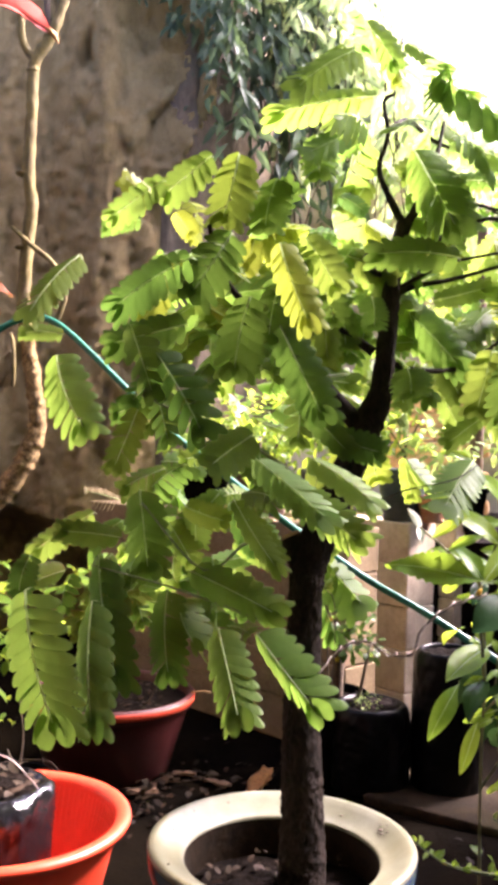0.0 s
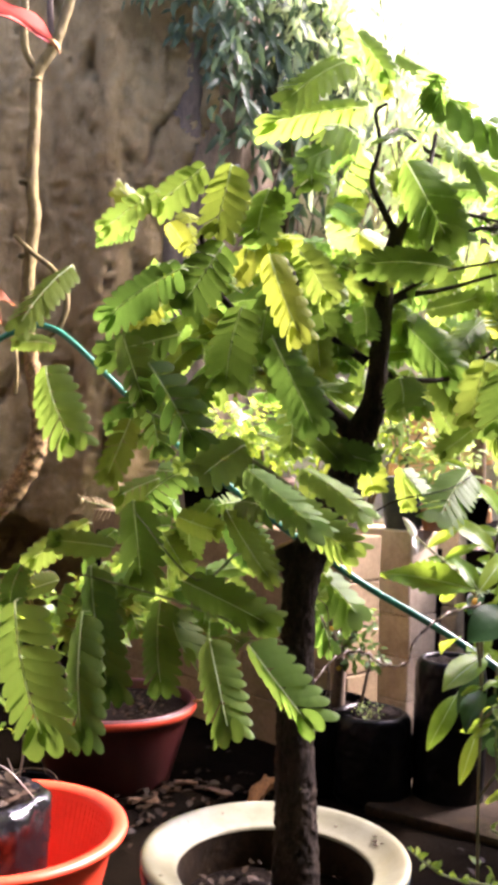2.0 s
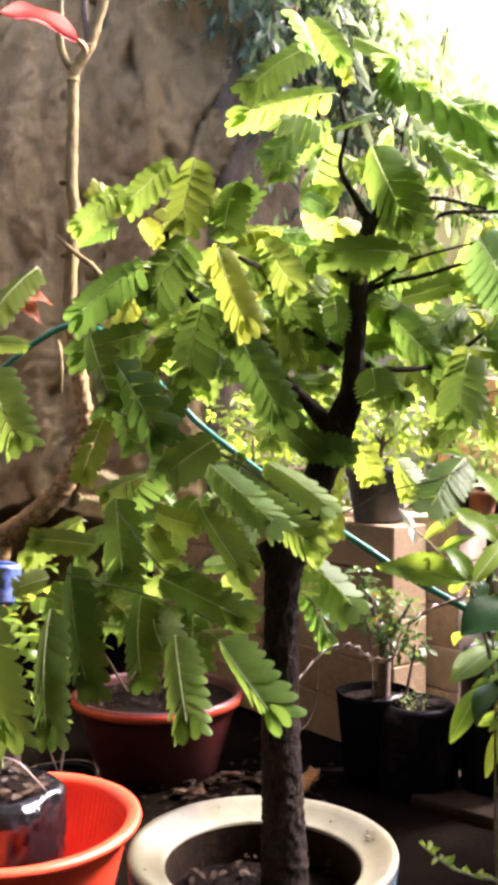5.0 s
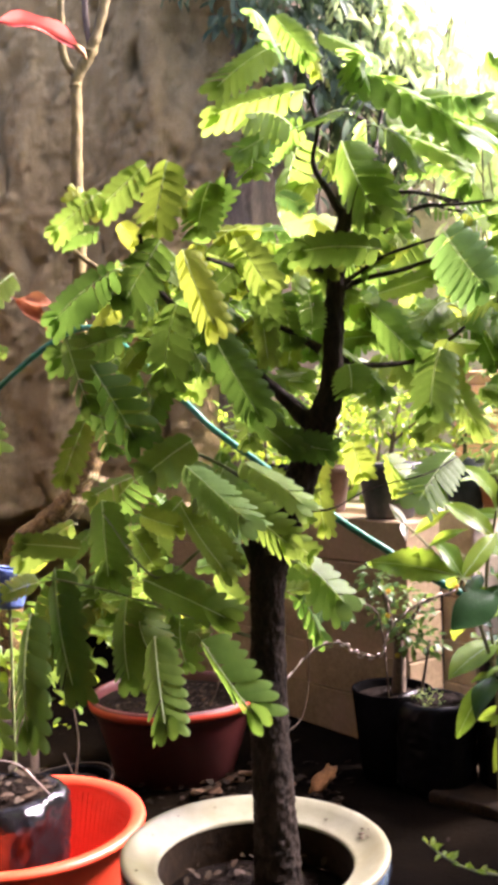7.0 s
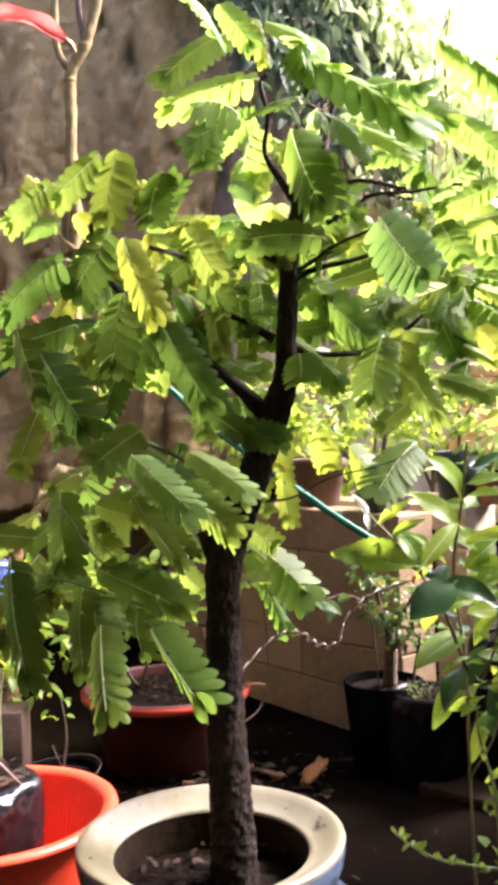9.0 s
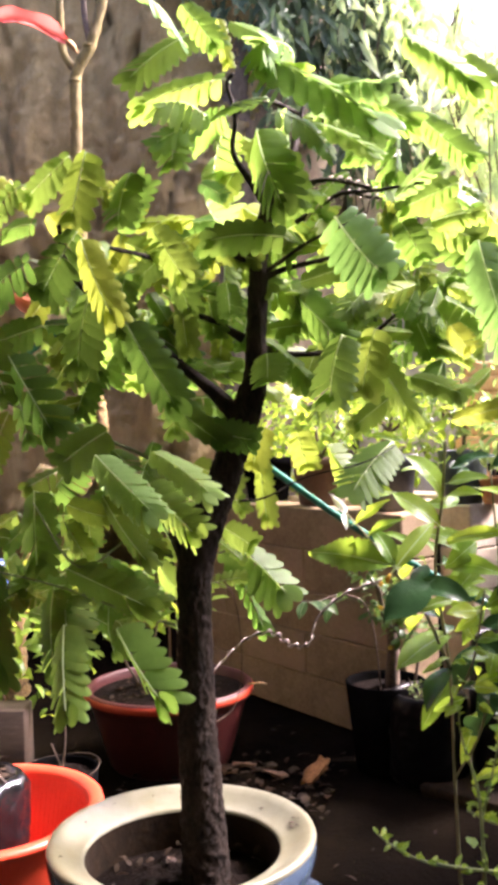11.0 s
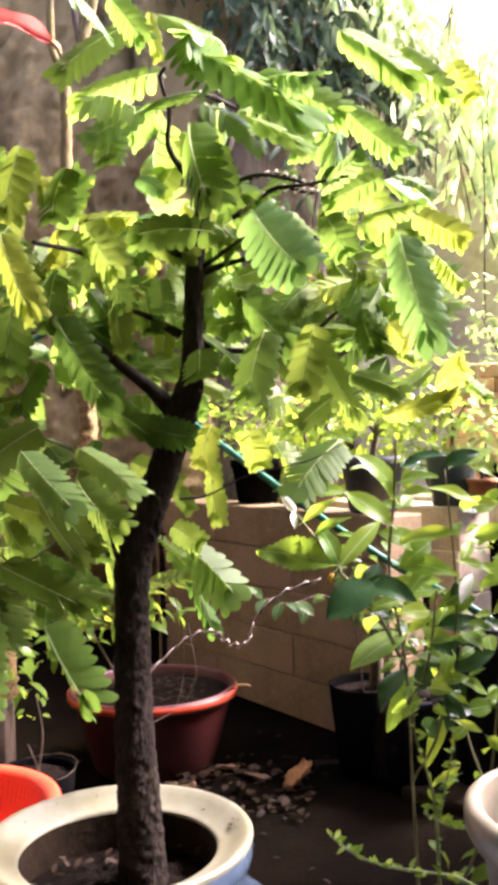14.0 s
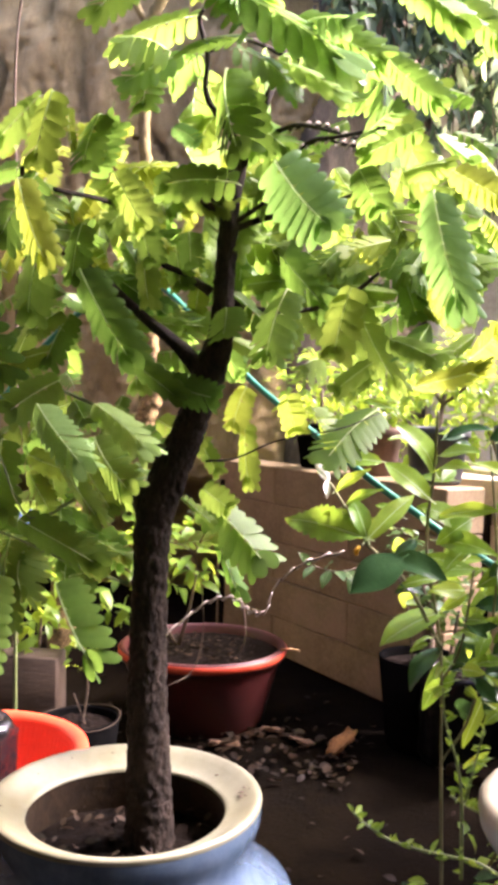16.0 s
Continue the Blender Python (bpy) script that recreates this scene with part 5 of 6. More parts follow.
def shrub_leaf(parent, base, tip, mesh, width=1.0, facing=None):
    ob = part("leaf", mesh, None)
    face = facing or (rng.uniform(-0.5, 0.4), -rng.uniform(0.4, 1.0), rng.uniform(0.3, 1.0))
    ob.matrix_basis = parent.matrix_basis.inverted() @ leaf_matrix(base, tip, width, face)
    ob.parent = parent
    return ob


shrub = thing("broad_leaved_shrub", (0.44, 1.66, 0.0), "leggy shrub with broad glossy green leaves, rooted in the ground", "shrub")
OLIVE_STEM = surface("olive_stem", (0.085, 0.085, 0.028), (0.18, 0.17, 0.065), 0.75, 30, 140, 0.4)
stems = [[(0.44, 1.66, -0.01, 0.006), (0.43, 1.64, 0.35, 0.005), (0.423, 1.63, 0.60, 0.0048), (0.418, 1.60, 0.80, 0.0045), (0.395, 1.52, 0.97, 0.005), (0.405, 1.46, 1.09, 0.004), (0.41, 1.42, 1.18, 0.004)],
         [(0.418, 1.60, 0.80, 0.006), (0.37, 1.45, 0.93, 0.005), (0.325, 1.28, 1.012, 0.004)],
         [(0.435, 1.65, 0.30, 0.006), (0.53, 1.66, 0.48, 0.005), (0.56, 1.64, 0.66, 0.005), (0.58, 1.60, 0.90, 0.005), (0.60, 1.56, 1.10, 0.004)],
         [(0.44, 1.65, 0.2, 0.007), (0.60, 1.70, 0.45, 0.006), (0.70, 1.70, 0.80, 0.005)]]
stems += [[(0.423, 1.63, 0.60, 0.0045), (0.47, 1.61, 0.70, 0.004), (0.50, 1.57, 0.90, 0.0035), (0.485, 1.52, 1.13, 0.003)],
          [(0.42, 1.61, 0.74, 0.004), (0.45, 1.54, 0.82, 0.0035), (0.465, 1.47, 0.95, 0.003)]]
stems = [[(x, y, z, w * 0.55) for x, y, z, w in line] for line in stems]
for line in stems:
    child(part("stem", tube(line, 9, 5, 0.12, 50), OLIVE_STEM, None), shrub)
# the large leaves that stand out
child(part("stem", tube([(0.33, 1.285, 1.008, 0.0026), (0.292, 1.34, 1.050, 0.002), (0.262, 1.40, 1.078, 0.0014)], 7, 5), OLIVE_STEM, None), shrub)
for base, tip in (((0.292, 1.34, 1.050), (0.345, 1.33, 1.075)), ((0.30, 1.33, 1.042), (0.265, 1.31, 1.040)), ((0.275, 1.37, 1.066), (0.325, 1.36, 1.100))):
    shrub_leaf(shrub, base, tip, BROAD_DARK_NARROW, 1.0)
shrub_leaf(shrub, (0.326, 1.28, 1.016), (0.206, 1.37, 1.024), ovate_mesh(BROAD, 6, 0.44, 0.08, 0.05, 0.03, None, 26, 0.16), 0.80, (0.0, -0.88, 0.55))
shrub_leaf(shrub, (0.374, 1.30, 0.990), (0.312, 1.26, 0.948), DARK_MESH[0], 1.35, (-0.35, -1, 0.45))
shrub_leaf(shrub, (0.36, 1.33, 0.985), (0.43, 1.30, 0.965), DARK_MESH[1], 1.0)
shrub_leaf(shrub, (0.33, 1.28, 1.015), (0.385, 1.33, 1.070), BROAD_MESH[0], 0.75)
shrub_leaf(shrub, (0.33, 1.28, 1.015), (0.300, 1.35, 1.058), NARROW_MESH[0], 1.0)
shrub_leaf(shrub, (0.405, 1.46, 1.09), (0.35, 1.42, 1.16), BROAD_MESH[2], 1.0)
shrub_leaf(shrub, (0.40, 1.47, 1.05), (0.33, 1.50, 1.10), BROAD_MESH[3], 0.9)
shrub_leaf(shrub, (0.405, 1.46, 1.09), (0.46, 1.40, 1.10), BROAD_MESH[1], 0.75)
shrub_leaf(shrub, (0.41, 1.50, 1.02), (0.50, 1.44, 1.04), BROAD_MESH[0], 0.7)
shrub_leaf(shrub, (0.41, 1.53, 0.98), (0.50, 1.48, 0.97), BROAD_MESH[2], 0.75)
shrub_leaf(shrub, (0.415, 1.58, 0.86), (0.33, 1.50, 0.82), BROAD_MESH[3], 0.9)
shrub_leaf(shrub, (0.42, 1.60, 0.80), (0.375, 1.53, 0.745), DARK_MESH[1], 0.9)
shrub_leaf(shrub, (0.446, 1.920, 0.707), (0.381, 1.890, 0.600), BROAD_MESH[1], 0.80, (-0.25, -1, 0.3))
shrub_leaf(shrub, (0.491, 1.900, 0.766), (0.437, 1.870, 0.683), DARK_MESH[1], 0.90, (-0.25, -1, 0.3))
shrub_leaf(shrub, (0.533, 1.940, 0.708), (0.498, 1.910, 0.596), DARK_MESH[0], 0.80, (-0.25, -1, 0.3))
shrub_leaf(shrub, (0.500, 1.960, 0.621), (0.458, 1.930, 0.518), BROAD_MESH[0], 0.70, (-0.25, -1, 0.3))
shrub_leaf(shrub, (0.506, 1.900, 0.847), (0.464, 1.870, 0.772), BROAD_MESH[2], 0.80, (-0.25, -1, 0.3))
child(part("stem", tube([(0.600, 1.700, 0.450, 0.0032), (0.540, 1.95, 0.580, 0.0026), (0.530, 1.93, 0.766, 0.0018)], 8, 6), OLIVE_STEM, None), shrub)
r_sh = random.Random(77)
for line, n, z0 in ((stems[0], 28, 0.84), (stems[2], 62, 0.60), (stems[3], 16, 0.45), (stems[4], 48, 0.72), (stems[5], 26, 0.76)):
    pts = [p for p in smooth_line(line, 8) if p[2] > z0]
    for k in range(n):
        p = Vector(r_sh.choice(pts)[:3])
        a = r_sh.uniform(0, 6.283)
        way = Vector((math.cos(a), math.sin(a) * 0.8, r_sh.uniform(-0.7, 0.5))).normalized()
        p += way * r_sh.uniform(0, 0.085)
        mesh = r_sh.choice(BROAD_MESH * 2 + NARROW_MESH * 2 + DARK_MESH)
        shrub_leaf(shrub, p, p + way * r_sh.uniform(0.032, 0.075), mesh, r_sh.uniform(0.85, 1.15))
# the last petal stands in for a white sheen on a leaf
for base, tip in (((0.262, 1.40, 1.078), (0.240, 1.39, 1.108)), ((0.258, 1.40, 1.078), (0.262, 1.38, 1.055)), ((0.62, 1.58, 0.80), (0.605, 1.56, 0.76)), ((0.52, 1.5, 0.97), (0.50, 1.47, 0.93))):
    o = shrub_leaf(shrub, base, tip, ovate_mesh(WHITE_PETAL, 3, 0.34, 0.1, 0.1, 0.02, WHITE_PETAL), 1.0)
    o.name = "white_petal"
for x, y, z in ((0.318, 1.262, 0.995),):
    child(part("bud", tube([(x, y, z + 0.002, 0.0015), (x, y - 0.002, z + 0.008, 0.0036), (x + 0.004, y, z + 0.014, 0.002)], 8, 4, 0.2, 200), YELLOW_PETAL, None, "small yellow bud"), shrub)

# thin creeping sprig in front
small = ovate_mesh(BROAD, 4, 0.38, 0.08, 0.08, 0.02)
creeper = thing("creeping_sprig", (0.47, 1.55, 0.0), "thin green sprig with tiny leaves, arching over the ground", "plant")
cr_line = [(0.600, 1.600, 0.000, 0.0040), (0.580, 1.570, 0.380, 0.0035), (0.504, 1.520, 0.485, 0.0030), (0.437, 1.520, 0.499, 0.0028), (0.386, 1.520, 0.505, 0.0025), (0.344, 1.520, 0.516, 0.0022), (0.314, 1.520, 0.533, 0.0018), (0.290, 1.520, 0.552, 0.0015)]
child(part("stem", tube(cr_line, 6, 6), GREEN_STEM, None), creeper)
up_line = [(0.46, 1.55, 0.45, 0.003), (0.455, 1.55, 0.60, 0.0025), (0.43, 1.54, 0.70, 0.002), (0.425, 1.53, 0.755, 0.0015)]
child(part("stem", tube(up_line, 6, 6), GREEN_STEM, None), creeper)
r_c = random.Random(8)
side_line = [(0.44, 1.60, 0.56, 0.002), (0.48, 1.57, 0.552, 0.0016), (0.525, 1.55, 0.556, 0.0012)]
bush_line = [(0.462, 1.58, 0.56, 0.0025), (0.472, 1.56, 0.61, 0.002), (0.488, 1.55, 0.69, 0.0015)]
for line in (side_line, bush_line):
    child(part("stem", tube(line, 6, 5), GREEN_STEM, None), creeper)
for line, n in ((cr_line[1:], 46), (up_line, 16), (side_line, 20), (bush_line, 30)):
    pts = smooth_line(line, 12)
    for k in range(n):
        p = Vector(pts[int(len(pts) * (k + r_c.random()) / n) % len(pts)][:3])
        a = r_c.uniform(0, 6.283)
        way = Vector((math.cos(a) * 0.7, math.sin(a) * 0.7, r_c.uniform(-0.2, 0.8))).normalized()
        shrub_leaf(creeper, p, p + way * r_c.uniform(0.012, 0.024), small, 1.0)

for _ in range(22):
    p = Vector((r_c.uniform(0.39, 0.53), r_c.uniform(1.46, 1.56), r_c.uniform(0.425, 0.48)))
    a = r_c.uniform(0, 6.283)
    way = Vector((math.cos(a), math.sin(a) * 0.7, r_c.uniform(-0.1, 0.6))).normalized()
    shrub_leaf(creeper, p, p + way * r_c.uniform(0.022, 0.042), r_c.choice(BROAD_MESH + DARK_MESH), 1.1)

# ground-hugging plants in the right-hand corner
potted_shrub("low_herb", (0.60, 1.75, 0.0), 0, 0, None, "low green herb with small shining leaves on the ground", [[(0, 0, 0, 0.006), (0.05, 0, 0.3, 0.004)], [(0.05, 0, 0, 0.006), (-0.08, 0, 0.35, 0.003)]],
             [((0.05, 0, 0.40), (0.20, 0.16, 0.14), 0.6), ((-0.02, -0.1, 0.22), (0.18, 0.14, 0.16), 0.4)], 0.045, FOLIAGE, 150, 41, "plant", wide=0.55)
potted_shrub("climbing_herb", (0.86, 2.15, 0.0), 0, 0, None, "tangle of shining green leaves beside the block wall", [[(0, 0, 0, 0.008), (0.0, 0, 0.5, 0.006), (0.05, 0, 1.0, 0.004)]],
             [((0.02, 0, 0.75), (0.20, 0.16, 0.34), 0.7), ((0.05, -0.05, 0.35), (0.18, 0.14, 0.22), 0.3)], 0.085, FOLIAGE, 190, 43, "plant", wide=0.5)

# ---- second glazed pot, cream ----
WP = Vector((0.638, 1.165, 0.0))
cp = thing("cream_pot", WP, "tall cream glazed jar full of dark soil", "plant pot")
part("body", lathe([(0.0, 0.0), (0.095, 0.0), (0.100, 0.01), (0.112, 0.25), (0.128, 0.50), (0.138, 0.66), (0.143, 0.695), (0.155, 0.708), (0.1625, 0.722), (0.1645, 0.735),
    (0.1640, 0.746), (0.158, 0.753), (0.150, 0.755), (0.144, 0.75), (0.139, 0.73), (0.134, 0.66)], 56), surface("cream_grey_glaze", (0.20, 0.180, 0.122), (0.31, 0.284, 0.20), 0.45, 8, 50, 0.06, third=(0.22, 0.185, 0.135), coat=0.05), cp)
soil_top("soil", 0.136, 0.69, cp, 9)

# ---- pots on the raised bed ----
potted_shrub("black_pot_plant", CORNER + A_DIR * 0.185 + B_DIR * 0.115 + Vector((0, 0, TOP)), 0.122, 0.215, GREY_POT, "dusty grey plastic pot with a leafy shrub on the wall",
             [[(0, 0, 0.18, 0.012), (0.02, 0, 0.32, 0.009), (0.05, 0, 0.45, 0.006)], [(0.02, 0, 0.30, 0.008), (-0.08, 0.02, 0.44, 0.005)], [(0.02, 0, 0.3, 0.007), (0.14, 0.0, 0.40, 0.005)]],
             [((0.02, 0, 0.44), (0.24, 0.2, 0.15), 1.0)], 0.045, FOLIAGE, 330, 51, pot_label="dusty grey plastic pot")
potted_shrub("terracotta_pot_plant", CORNER + A_DIR * 0.62 + B_DIR * 0.15 + Vector((0, 0, TOP)), 0.125, 0.20, CLAY, "dark brown clay pot with a bushy plant, on the block wall",
             [[(0, 0, 0.16, 0.010), (-0.02, 0, 0.34, 0.007)], [(0, 0, 0.2, 0.008), (0.1, 0, 0.38, 0.004)]], [((0, 0, 0.40), (0.26, 0.2, 0.16), 1.0)], 0.055, FOLIAGE, 300, 52)
potted_shrub("black_pot_plant", CORNER + A_DIR * 1.02 + B_DIR * 0.16 + Vector((0, 0, TOP)), 0.12, 0.20, BLACK_POT, "black plastic pot with a low spreading plant, on the block wall",
             [[(0, 0, 0.16, 0.010), (0.0, 0, 0.36, 0.007)]], [((0, 0, 0.38), (0.26, 0.2, 0.18), 1.0)], 0.06, FOLIAGE, 240, 53)
potted_shrub("slate_pot_plant", (0.660, 3.955, TOP), 0.105, 0.22, SLATE_POT, "dark slate plastic pot with a thin shrub on the wall",
             [[(0, 0, 0.18, 0.009), (0.01, 0, 0.34, 0.007), (0.0, 0.01, 0.52, 0.004)], [(0.01, 0, 0.32, 0.006), (0.08, 0, 0.44, 0.003)], [(0.01, 0, 0.28, 0.006), (-0.07, 0.01, 0.40, 0.003)]],
             [((0.0, 0, 0.36), (0.12, 0.10, 0.08), 0.7), ((0.0, 0, 0.50), (0.10, 0.08, 0.08), 0.3)], 0.05, FOLIAGE, 90, 57, lip=False)
potted_shrub("terracotta_pot_plant", (0.775, 3.885, TOP), 0.060, 0.11, TERRA, "small orange clay pot with a sunlit plant",
             [[(0, 0, 0.1, 0.006), (0.02, 0, 0.25, 0.004)]], [((0.02, 0, 0.30), (0.16, 0.14, 0.14), 1.0)], 0.06, FOLIAGE_LIGHT, 200, 54)
potted_shrub("terracotta_pot_plant", (1.25, 4.05, 0.80), 0.16, 0.26, TERRA, "orange clay pot with a bright green plant on the raised bed",
             [[(0, 0, 0.2, 0.010), (0.0, 0, 0.5, 0.007)]], [((0.06, 0, 0.46), (0.24, 0.22, 0.16), 1.0)], 0.07, FOLIAGE_LIGHT, 130, 55)
potted_shrub("black_pot_plant", (0.95, 4.25, 0.80), 0.15, 0.24, BLACK_POT, "dark pot with a thin-stemmed bush on the raised bed",
             [[(0, 0, 0.2, 0.012), (0.0, 0, 0.6, 0.010), (0.03, 0, 1.0, 0.007)], [(0, 0, 0.5, 0.008), (0.14, 0, 0.8, 0.005)], [(0, 0, 0.6, 0.007), (-0.12, 0, 0.9, 0.004)]],
             [((0.02, 0, 0.85), (0.32, 0.25, 0.28), 1.0)], 0.05, FOLIAGE_LIGHT, 300, 56)
for k, (x, y, h, rad, n, mat) in enumerate(((0.30, 4.6, 0.45, 0.36, 330, FOLIAGE), (0.62, 4.9, 0.60, 0.42, 360, FOLIAGE), (1.55, 4.7, 0.7, 0.5, 400, FOLIAGE_LIGHT),
                                            (2.1, 4.9, 0.8, 0.55, 420, FOLIAGE_LIGHT), (-0.1, 4.75, 0.35, 0.28, 300, FOLIAGE), (1.1, 5.2, 0.75, 0.5, 330, FOLIAGE_LIGHT))):
    potted_shrub("bed_shrub", (x, y, 0.79), 0, 0, None, "leafy shrub growing in the raised bed", [[(0, 0, 0, 0.014), (0.02, 0, h * 0.6, 0.010), (0.05, 0.02, h, 0.006)],
                 [(0, 0, 0.1, 0.01), (-0.12, 0, h * 0.7, 0.006)], [(0, 0, 0.1, 0.01), (0.15, 0.03, h * 0.75, 0.006)]],
                 [((0, 0, h * 0.85), (rad, rad * 0.8, rad * 0.75), 1.0)], 0.072, mat, n, 60 + k, "shrub")

# stacked orange bricks in the sun
stack = thing("brick_stack", (0.93, 4.62, 0.80), "stack of sunlit orange bricks on the raised bed", "bricks")
brick_me = bpy.data.meshes.new("brick")
bmb = box((0.22, 0.105, 0.068), 0.006, rough=0.003, seed=3)
bmb.to_mesh(brick_me)
bmb.free()
brick_me.materials.append(BRICK)
for c in range(10):
    for k in range(2):
        ob = part("brick", brick_me, None, stack)
        ob.matrix_basis = pose(-0.13 + 0.23 * k + (0.05 if c % 2 else 0), rng.uniform(-0.015, 0.015), 0.036 + 0.071 * c, 0, 0, rng.uniform(-4, 4))

# a bare forked shoot, and a post
post = part("garden_post", tube([(1.12, 4.55, 0.78, 0.035), (1.12, 4.55, 1.6, 0.033), (1.13, 4.56, 2.4, 0.030)], 12, 5, 0.1, 14), WOOD)
tagged(post, "weathered grey round wooden post in the raised bed", "post")

# ---- creepers over the far wall and the recess ----
vine_leaf = small_leaf(VINE, 0.24, 0.1)
r_v = random.Random(19)
ms = []
for _ in range(620):
    s = r_v.random()
    x = 0.10 + 3.45 * s
    top = max(1.8, 4.1 - 1.15 * max(0, x - 0.55)) + r_v.uniform(-0.35, 0.15)
    y = 5.75 + 0.12 * x + r_v.uniform(-0.5, 0.1) - 0.45 * max(0, 0.8 - x)
    n = r_v.randrange(5, 13)
    length = r_v.uniform(0.3, 1.3)
    for k in range(n):
        p = Vector((x + r_v.uniform(-0.06, 0.06), y + r_v.uniform(-0.08, 0.08), top - length * k / n))
        way = Vector((r_v.uniform(-0.7, 0.7), r_v.uniform(-0.8, 0.2), -r_v.uniform(0.3, 1.2))).normalized()
        ms.append(leaf_matrix(p, p + way * r_v.uniform(0.09, 0.2), 1, (r_v.uniform(-0.8, 0.8), -1, r_v.uniform(0, 1))))
tagged(part("hanging_creepers", scatter_mesh("hanging_creepers", vine_leaf, VINE, ms), None), "hanging creepers with narrow grey-green leaves paled for glare, over the wall", "creeper", kind="stuff")
r_v = random.Random(23)
ms = []
for _ in range(420):
    x = -0.85 + 1.50 * r_v.random()
    if x < -0.30 and r_v.random() < 0.6:
        continue
    y = 4.95 + r_v.uniform(-0.15, 0.25) + 0.9 * max(0, x + 0.15)
    top = 3.45 + r_v.uniform(-0.1, 0.7) + 0.5 * max(0, -x - 0.1)
    n = r_v.randrange(4, 10)
    length = r_v.uniform(0.3, 1.3) * (1.0 if x > -0.12 else 0.6 if x > -0.38 else 0.18)
    for k in range(n):
        p = Vector((x + r_v.uniform(-0.05, 0.05), y + r_v.uniform(-0.05, 0.05), top - length * k / n))
        way = Vector((r_v.uniform(-0.6, 0.6), r_v.uniform(-0.8, 0.1), -r_v.uniform(0.3, 1.2))).normalized()
        ms.append(leaf_matrix(p, p + way * r_v.uniform(0.08, 0.18), 1, (r_v.uniform(-0.8, 0.8), -1, r_v.uniform(0, 1))))
tagged(part("recess_creepers", scatter_mesh("recess_creepers", vine_leaf, VINE_DARK, ms), None), "creepers hanging over the recess of the rock wall, toned dark for its shade", "creeper", kind="stuff")
verts, faces = [], []
for _ in range(70):
    x = 0.0 + 3.0 * r_v.random()
    y = 5.6 + 0.12 * x + r_v.uniform(-0.3, 0.1) - 0.4 * max(0, 0.8 - x)
    top = max(1.85, 4.1 - 1.15 * max(0, x - 0.5))
    length = r_v.uniform(0.8, 1.9)
    sway = r_v.uniform(-0.15, 0.15)
    base = len(verts)
    for k in range(8):
        c = (x + sway * math.sin(k * 0.6), y + 0.03 * math.sin(k * 1.3), top - length * k / 7)
        for dx, dy in ((-0.005, 0), (0.003, -0.005), (0.003, 0.005)):
            verts.append((c[0] + dx, c[1] + dy, c[2]))
    for k in range(7):
        for j in range(3):
            a = base + 3 * k
            faces.append((a + j, a + (j + 1) % 3, a + 3 + (j + 1) % 3, a + 3 + j))
tagged(part("creeper_stems", link_mesh("creeper_stems", verts, faces, TWIG), None), "bare hanging creeper stems against the pale wall", "creeper", kind="stuff")

# ---- clutter at the foot of the rock wall ----
log = part("timber_board", box((0.75, 0.12, 0.30), 0.005, (0, 0, 0.15), rough=0.01, seed=6), TIMBER)
log.matrix_basis = pose(-1.27, 3.0, 0.0, 0, 0, 8)
tagged(log, "rough brown timber board lying on the ground", "board")
potted_shrub("corner_plant", (-1.05, 3.12, 0.0), 0, 0, None, "low plant with shining pale-edged leaves beside the timber board", [[(0, 0, 0, 0.008), (0.04, 0, 0.4, 0.005)], [(0, 0, 0, 0.008), (-0.1, 0, 0.4, 0.005)]],
             [((0.0, 0, 0.52), (0.30, 0.16, 0.26), 1.0)], 0.09, FOLIAGE, 190, 71, "plant")
wrap = part("blue_packet", bag_body(0.045, 0.10, 0.12, 3, 32), BLUE_CLOTH)
wrap.matrix_basis = pose(-0.700, 2.30, 0.800, 0, 8, 0)
tagged(wrap, "crumpled blue plastic packet stuck on a garden stake", "packet")
stake = part("garden_stake", tube([(-0.690, 2.30, 0.0, 0.006), (-0.688, 2.30, 0.5, 0.005), (-0.690, 2.30, 0.83, 0.004)], 8, 4, 0.1, 30), GREEN_STEM)
tagged(stake, "thin greenish wooden stake standing in the earth", "stake")

potted_shrub("empty_pot", (-0.635, 2.60, 0.0), 0.115, 0.25, BLACK_POT, "black plastic nursery pot of dark soil with dry sticks", [
    [(0, 0, 0.2, 0.004), (0.02, 0.01, 0.34, 0.003), (0.01, 0, 0.46, 0.002)], [(0.03, 0, 0.2, 0.003), (-0.02, 0, 0.32, 0.002)]],
             [((0, 0, 0.42), (0.05, 0.05, 0.06), 1.0)], 0.03, FOLIAGE, 9, 73, lip=False)

hoop = part("wire_hoop", tube([(-0.635 + 0.118 * math.cos(a), 2.60 + 0.118 * math.sin(a), 0.252 + 0.006 * math.sin(2 * a), 0.0009) for a in
                               [k * 2 * math.pi / 24 for k in range(25)]], 6, 2), TWIG)
tagged(hoop, "thin brown wire hoop resting on a black pot's rim", "wire")

GLOSSY = ovate_mesh(leaf_material("glossy_leaf", (0.065, 0.125, 0.038), (0.16, 0.28, 0.06), 0.3, rough=0.32, specular=0.35), 61, 0.50, 0.08, 0.06, 0.02)
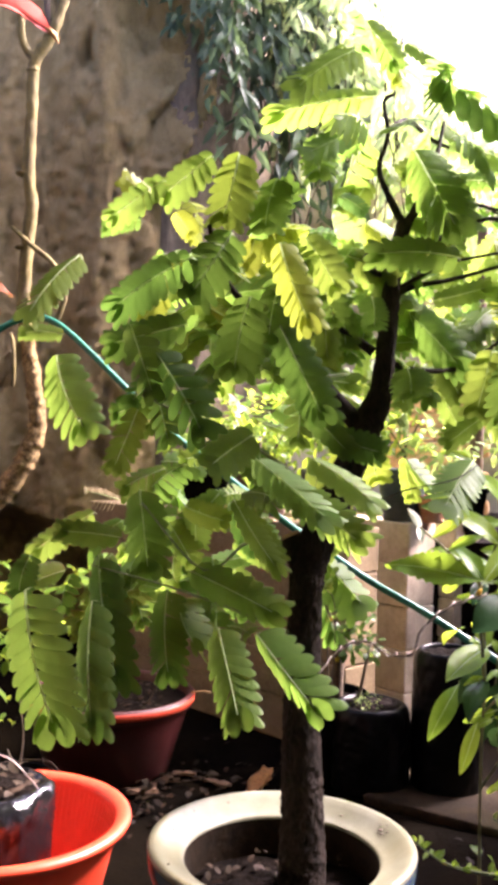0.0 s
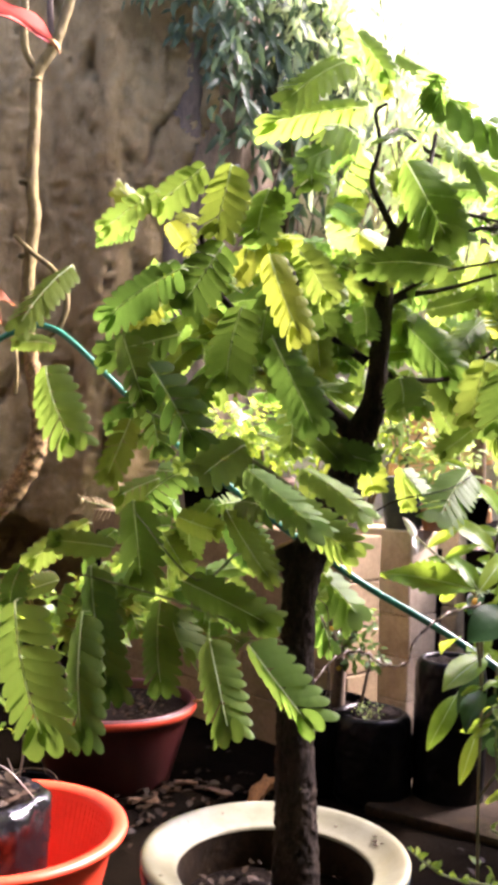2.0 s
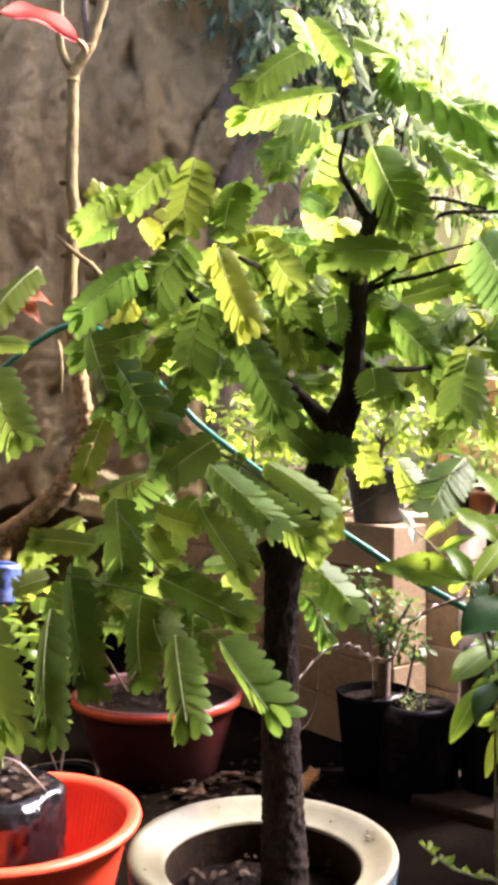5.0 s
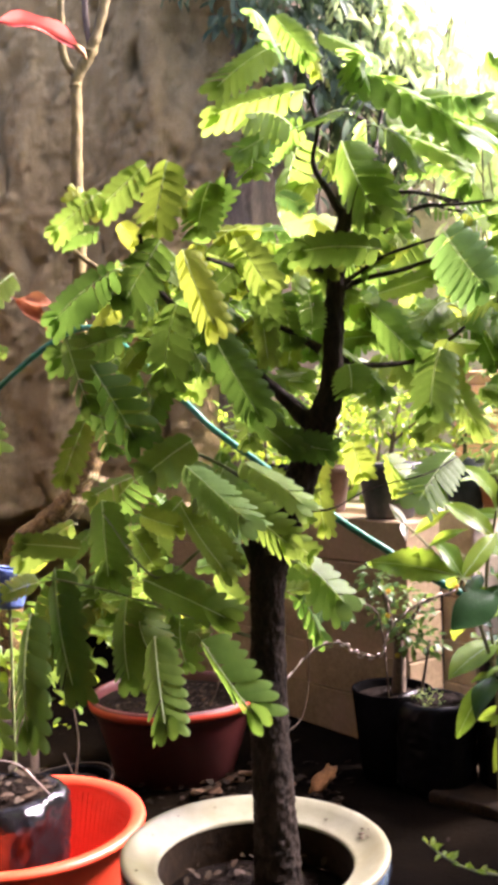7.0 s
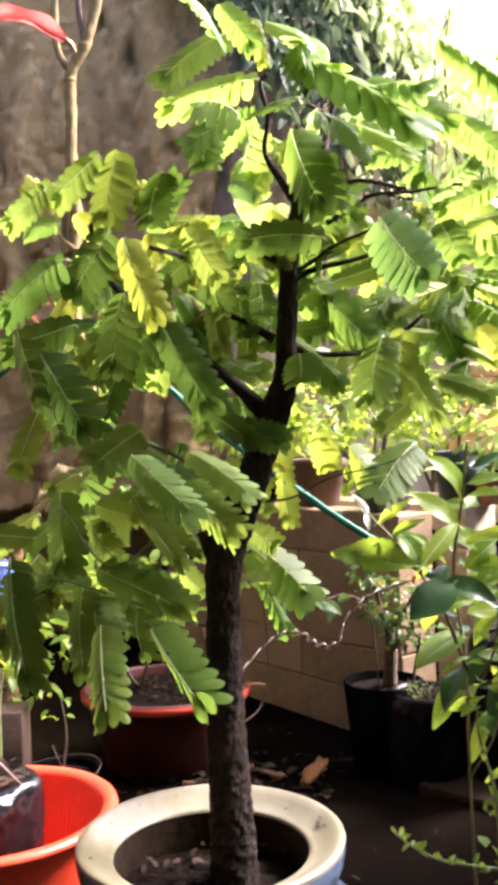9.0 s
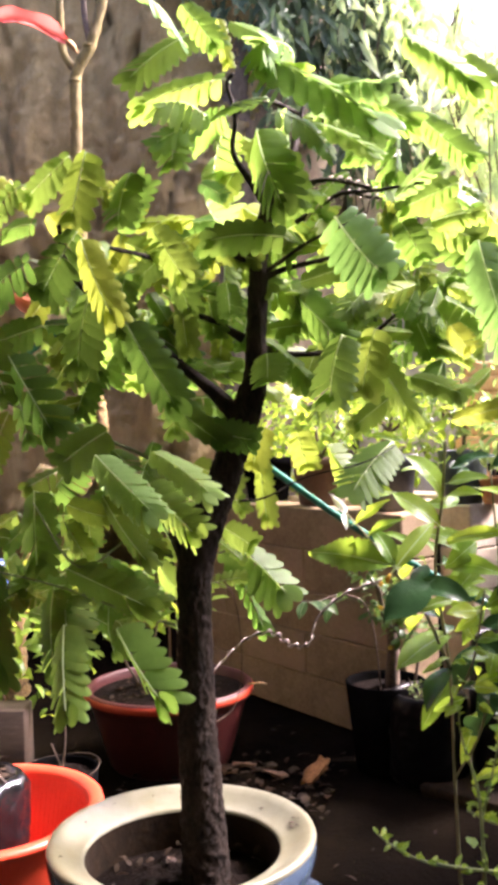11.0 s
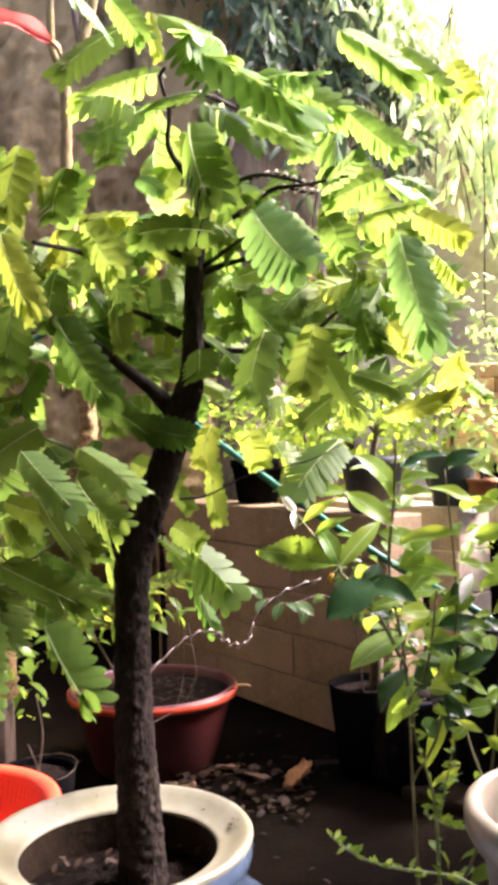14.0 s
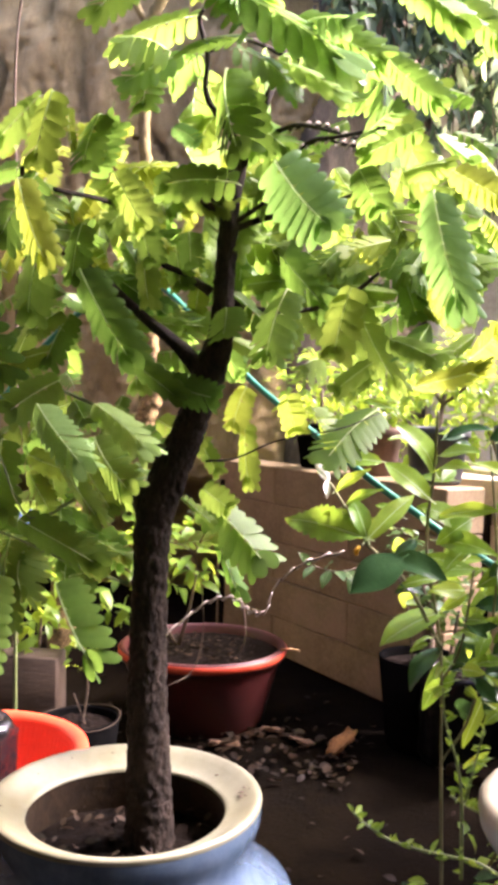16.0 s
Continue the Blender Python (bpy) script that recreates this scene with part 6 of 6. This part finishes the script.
# a thin trailing shoot with dark glossy leaves
shoot = thing("trailing_shoot", (0.30, 3.22, 0.27), "thin trailing shoot with small dark glossy leaves", "plant")
shoot_line = [(0.30, 3.22, 0.27, 0.003), (0.27, 3.05, 0.60, 0.0025), (0.20, 2.75, 0.72, 0.002), (0.12, 2.58, 0.73, 0.0016), (0.03, 2.55, 0.755, 0.0012)]
child(part("stem", tube(shoot_line, 6, 6), TWIG, None), shoot)
for base, tip in (((0.16, 2.60, 0.725), (0.155, 2.56, 0.675)), ((0.14, 2.59, 0.73), (0.19, 2.55, 0.70)), ((0.10, 2.57, 0.733), (0.085, 2.53, 0.69)), ((0.09, 2.57, 0.735), (0.115, 2.53, 0.765)),
                  ((0.06, 2.56, 0.745), (0.035, 2.52, 0.715)), ((0.05, 2.55, 0.75), (0.02, 2.53, 0.785)), ((0.18, 2.67, 0.72), (0.215, 2.62, 0.735)), ((0.115, 2.58, 0.73), (0.145, 2.53, 0.715))):
    shrub_leaf(shoot, base, tip, GLOSSY, 1.0)

# pale flowers showing through the crown
bloom = thing("white_flower", (-0.02, 4.22, 0.79), "thin stalk with pale pinkish-white petals, in the raised bed", "flower")
child(part("stem", tube([(-0.02, 4.22, 0.78, 0.005), (-0.05, 4.21, 1.05, 0.004), (-0.06, 4.20, 1.33, 0.003)], 6, 4), GREEN_STEM, None), bloom)
child(part("stem", tube([(-0.04, 4.21, 0.98, 0.004), (0.06, 4.20, 1.15, 0.003), (0.13, 4.20, 1.27, 0.003)], 6, 4), GREEN_STEM, None), bloom)
PINK_WHITE = leaf_material("pinkish_petal", (0.72, 0.62, 0.60), (0.85, 0.72, 0.68), 0.4)
for base, tip in (((-0.06, 4.20, 1.33), (-0.10, 4.17, 1.42)), ((-0.06, 4.20, 1.33), (-0.01, 4.16, 1.36)), ((-0.06, 4.20, 1.33), (-0.05, 4.15, 1.27)),
                  ((0.13, 4.20, 1.27), (0.17, 4.16, 1.33)), ((0.13, 4.20, 1.27), (0.10, 4.16, 1.32)), ((0.13, 4.20, 1.27), (0.17, 4.16, 1.23))):
    o = shrub_leaf(bloom, base, tip, ovate_mesh(PINK_WHITE, 33, 0.45, 0.12, 0.08, 0.03, PINK_WHITE), 1.0)
    o.name = "petal"
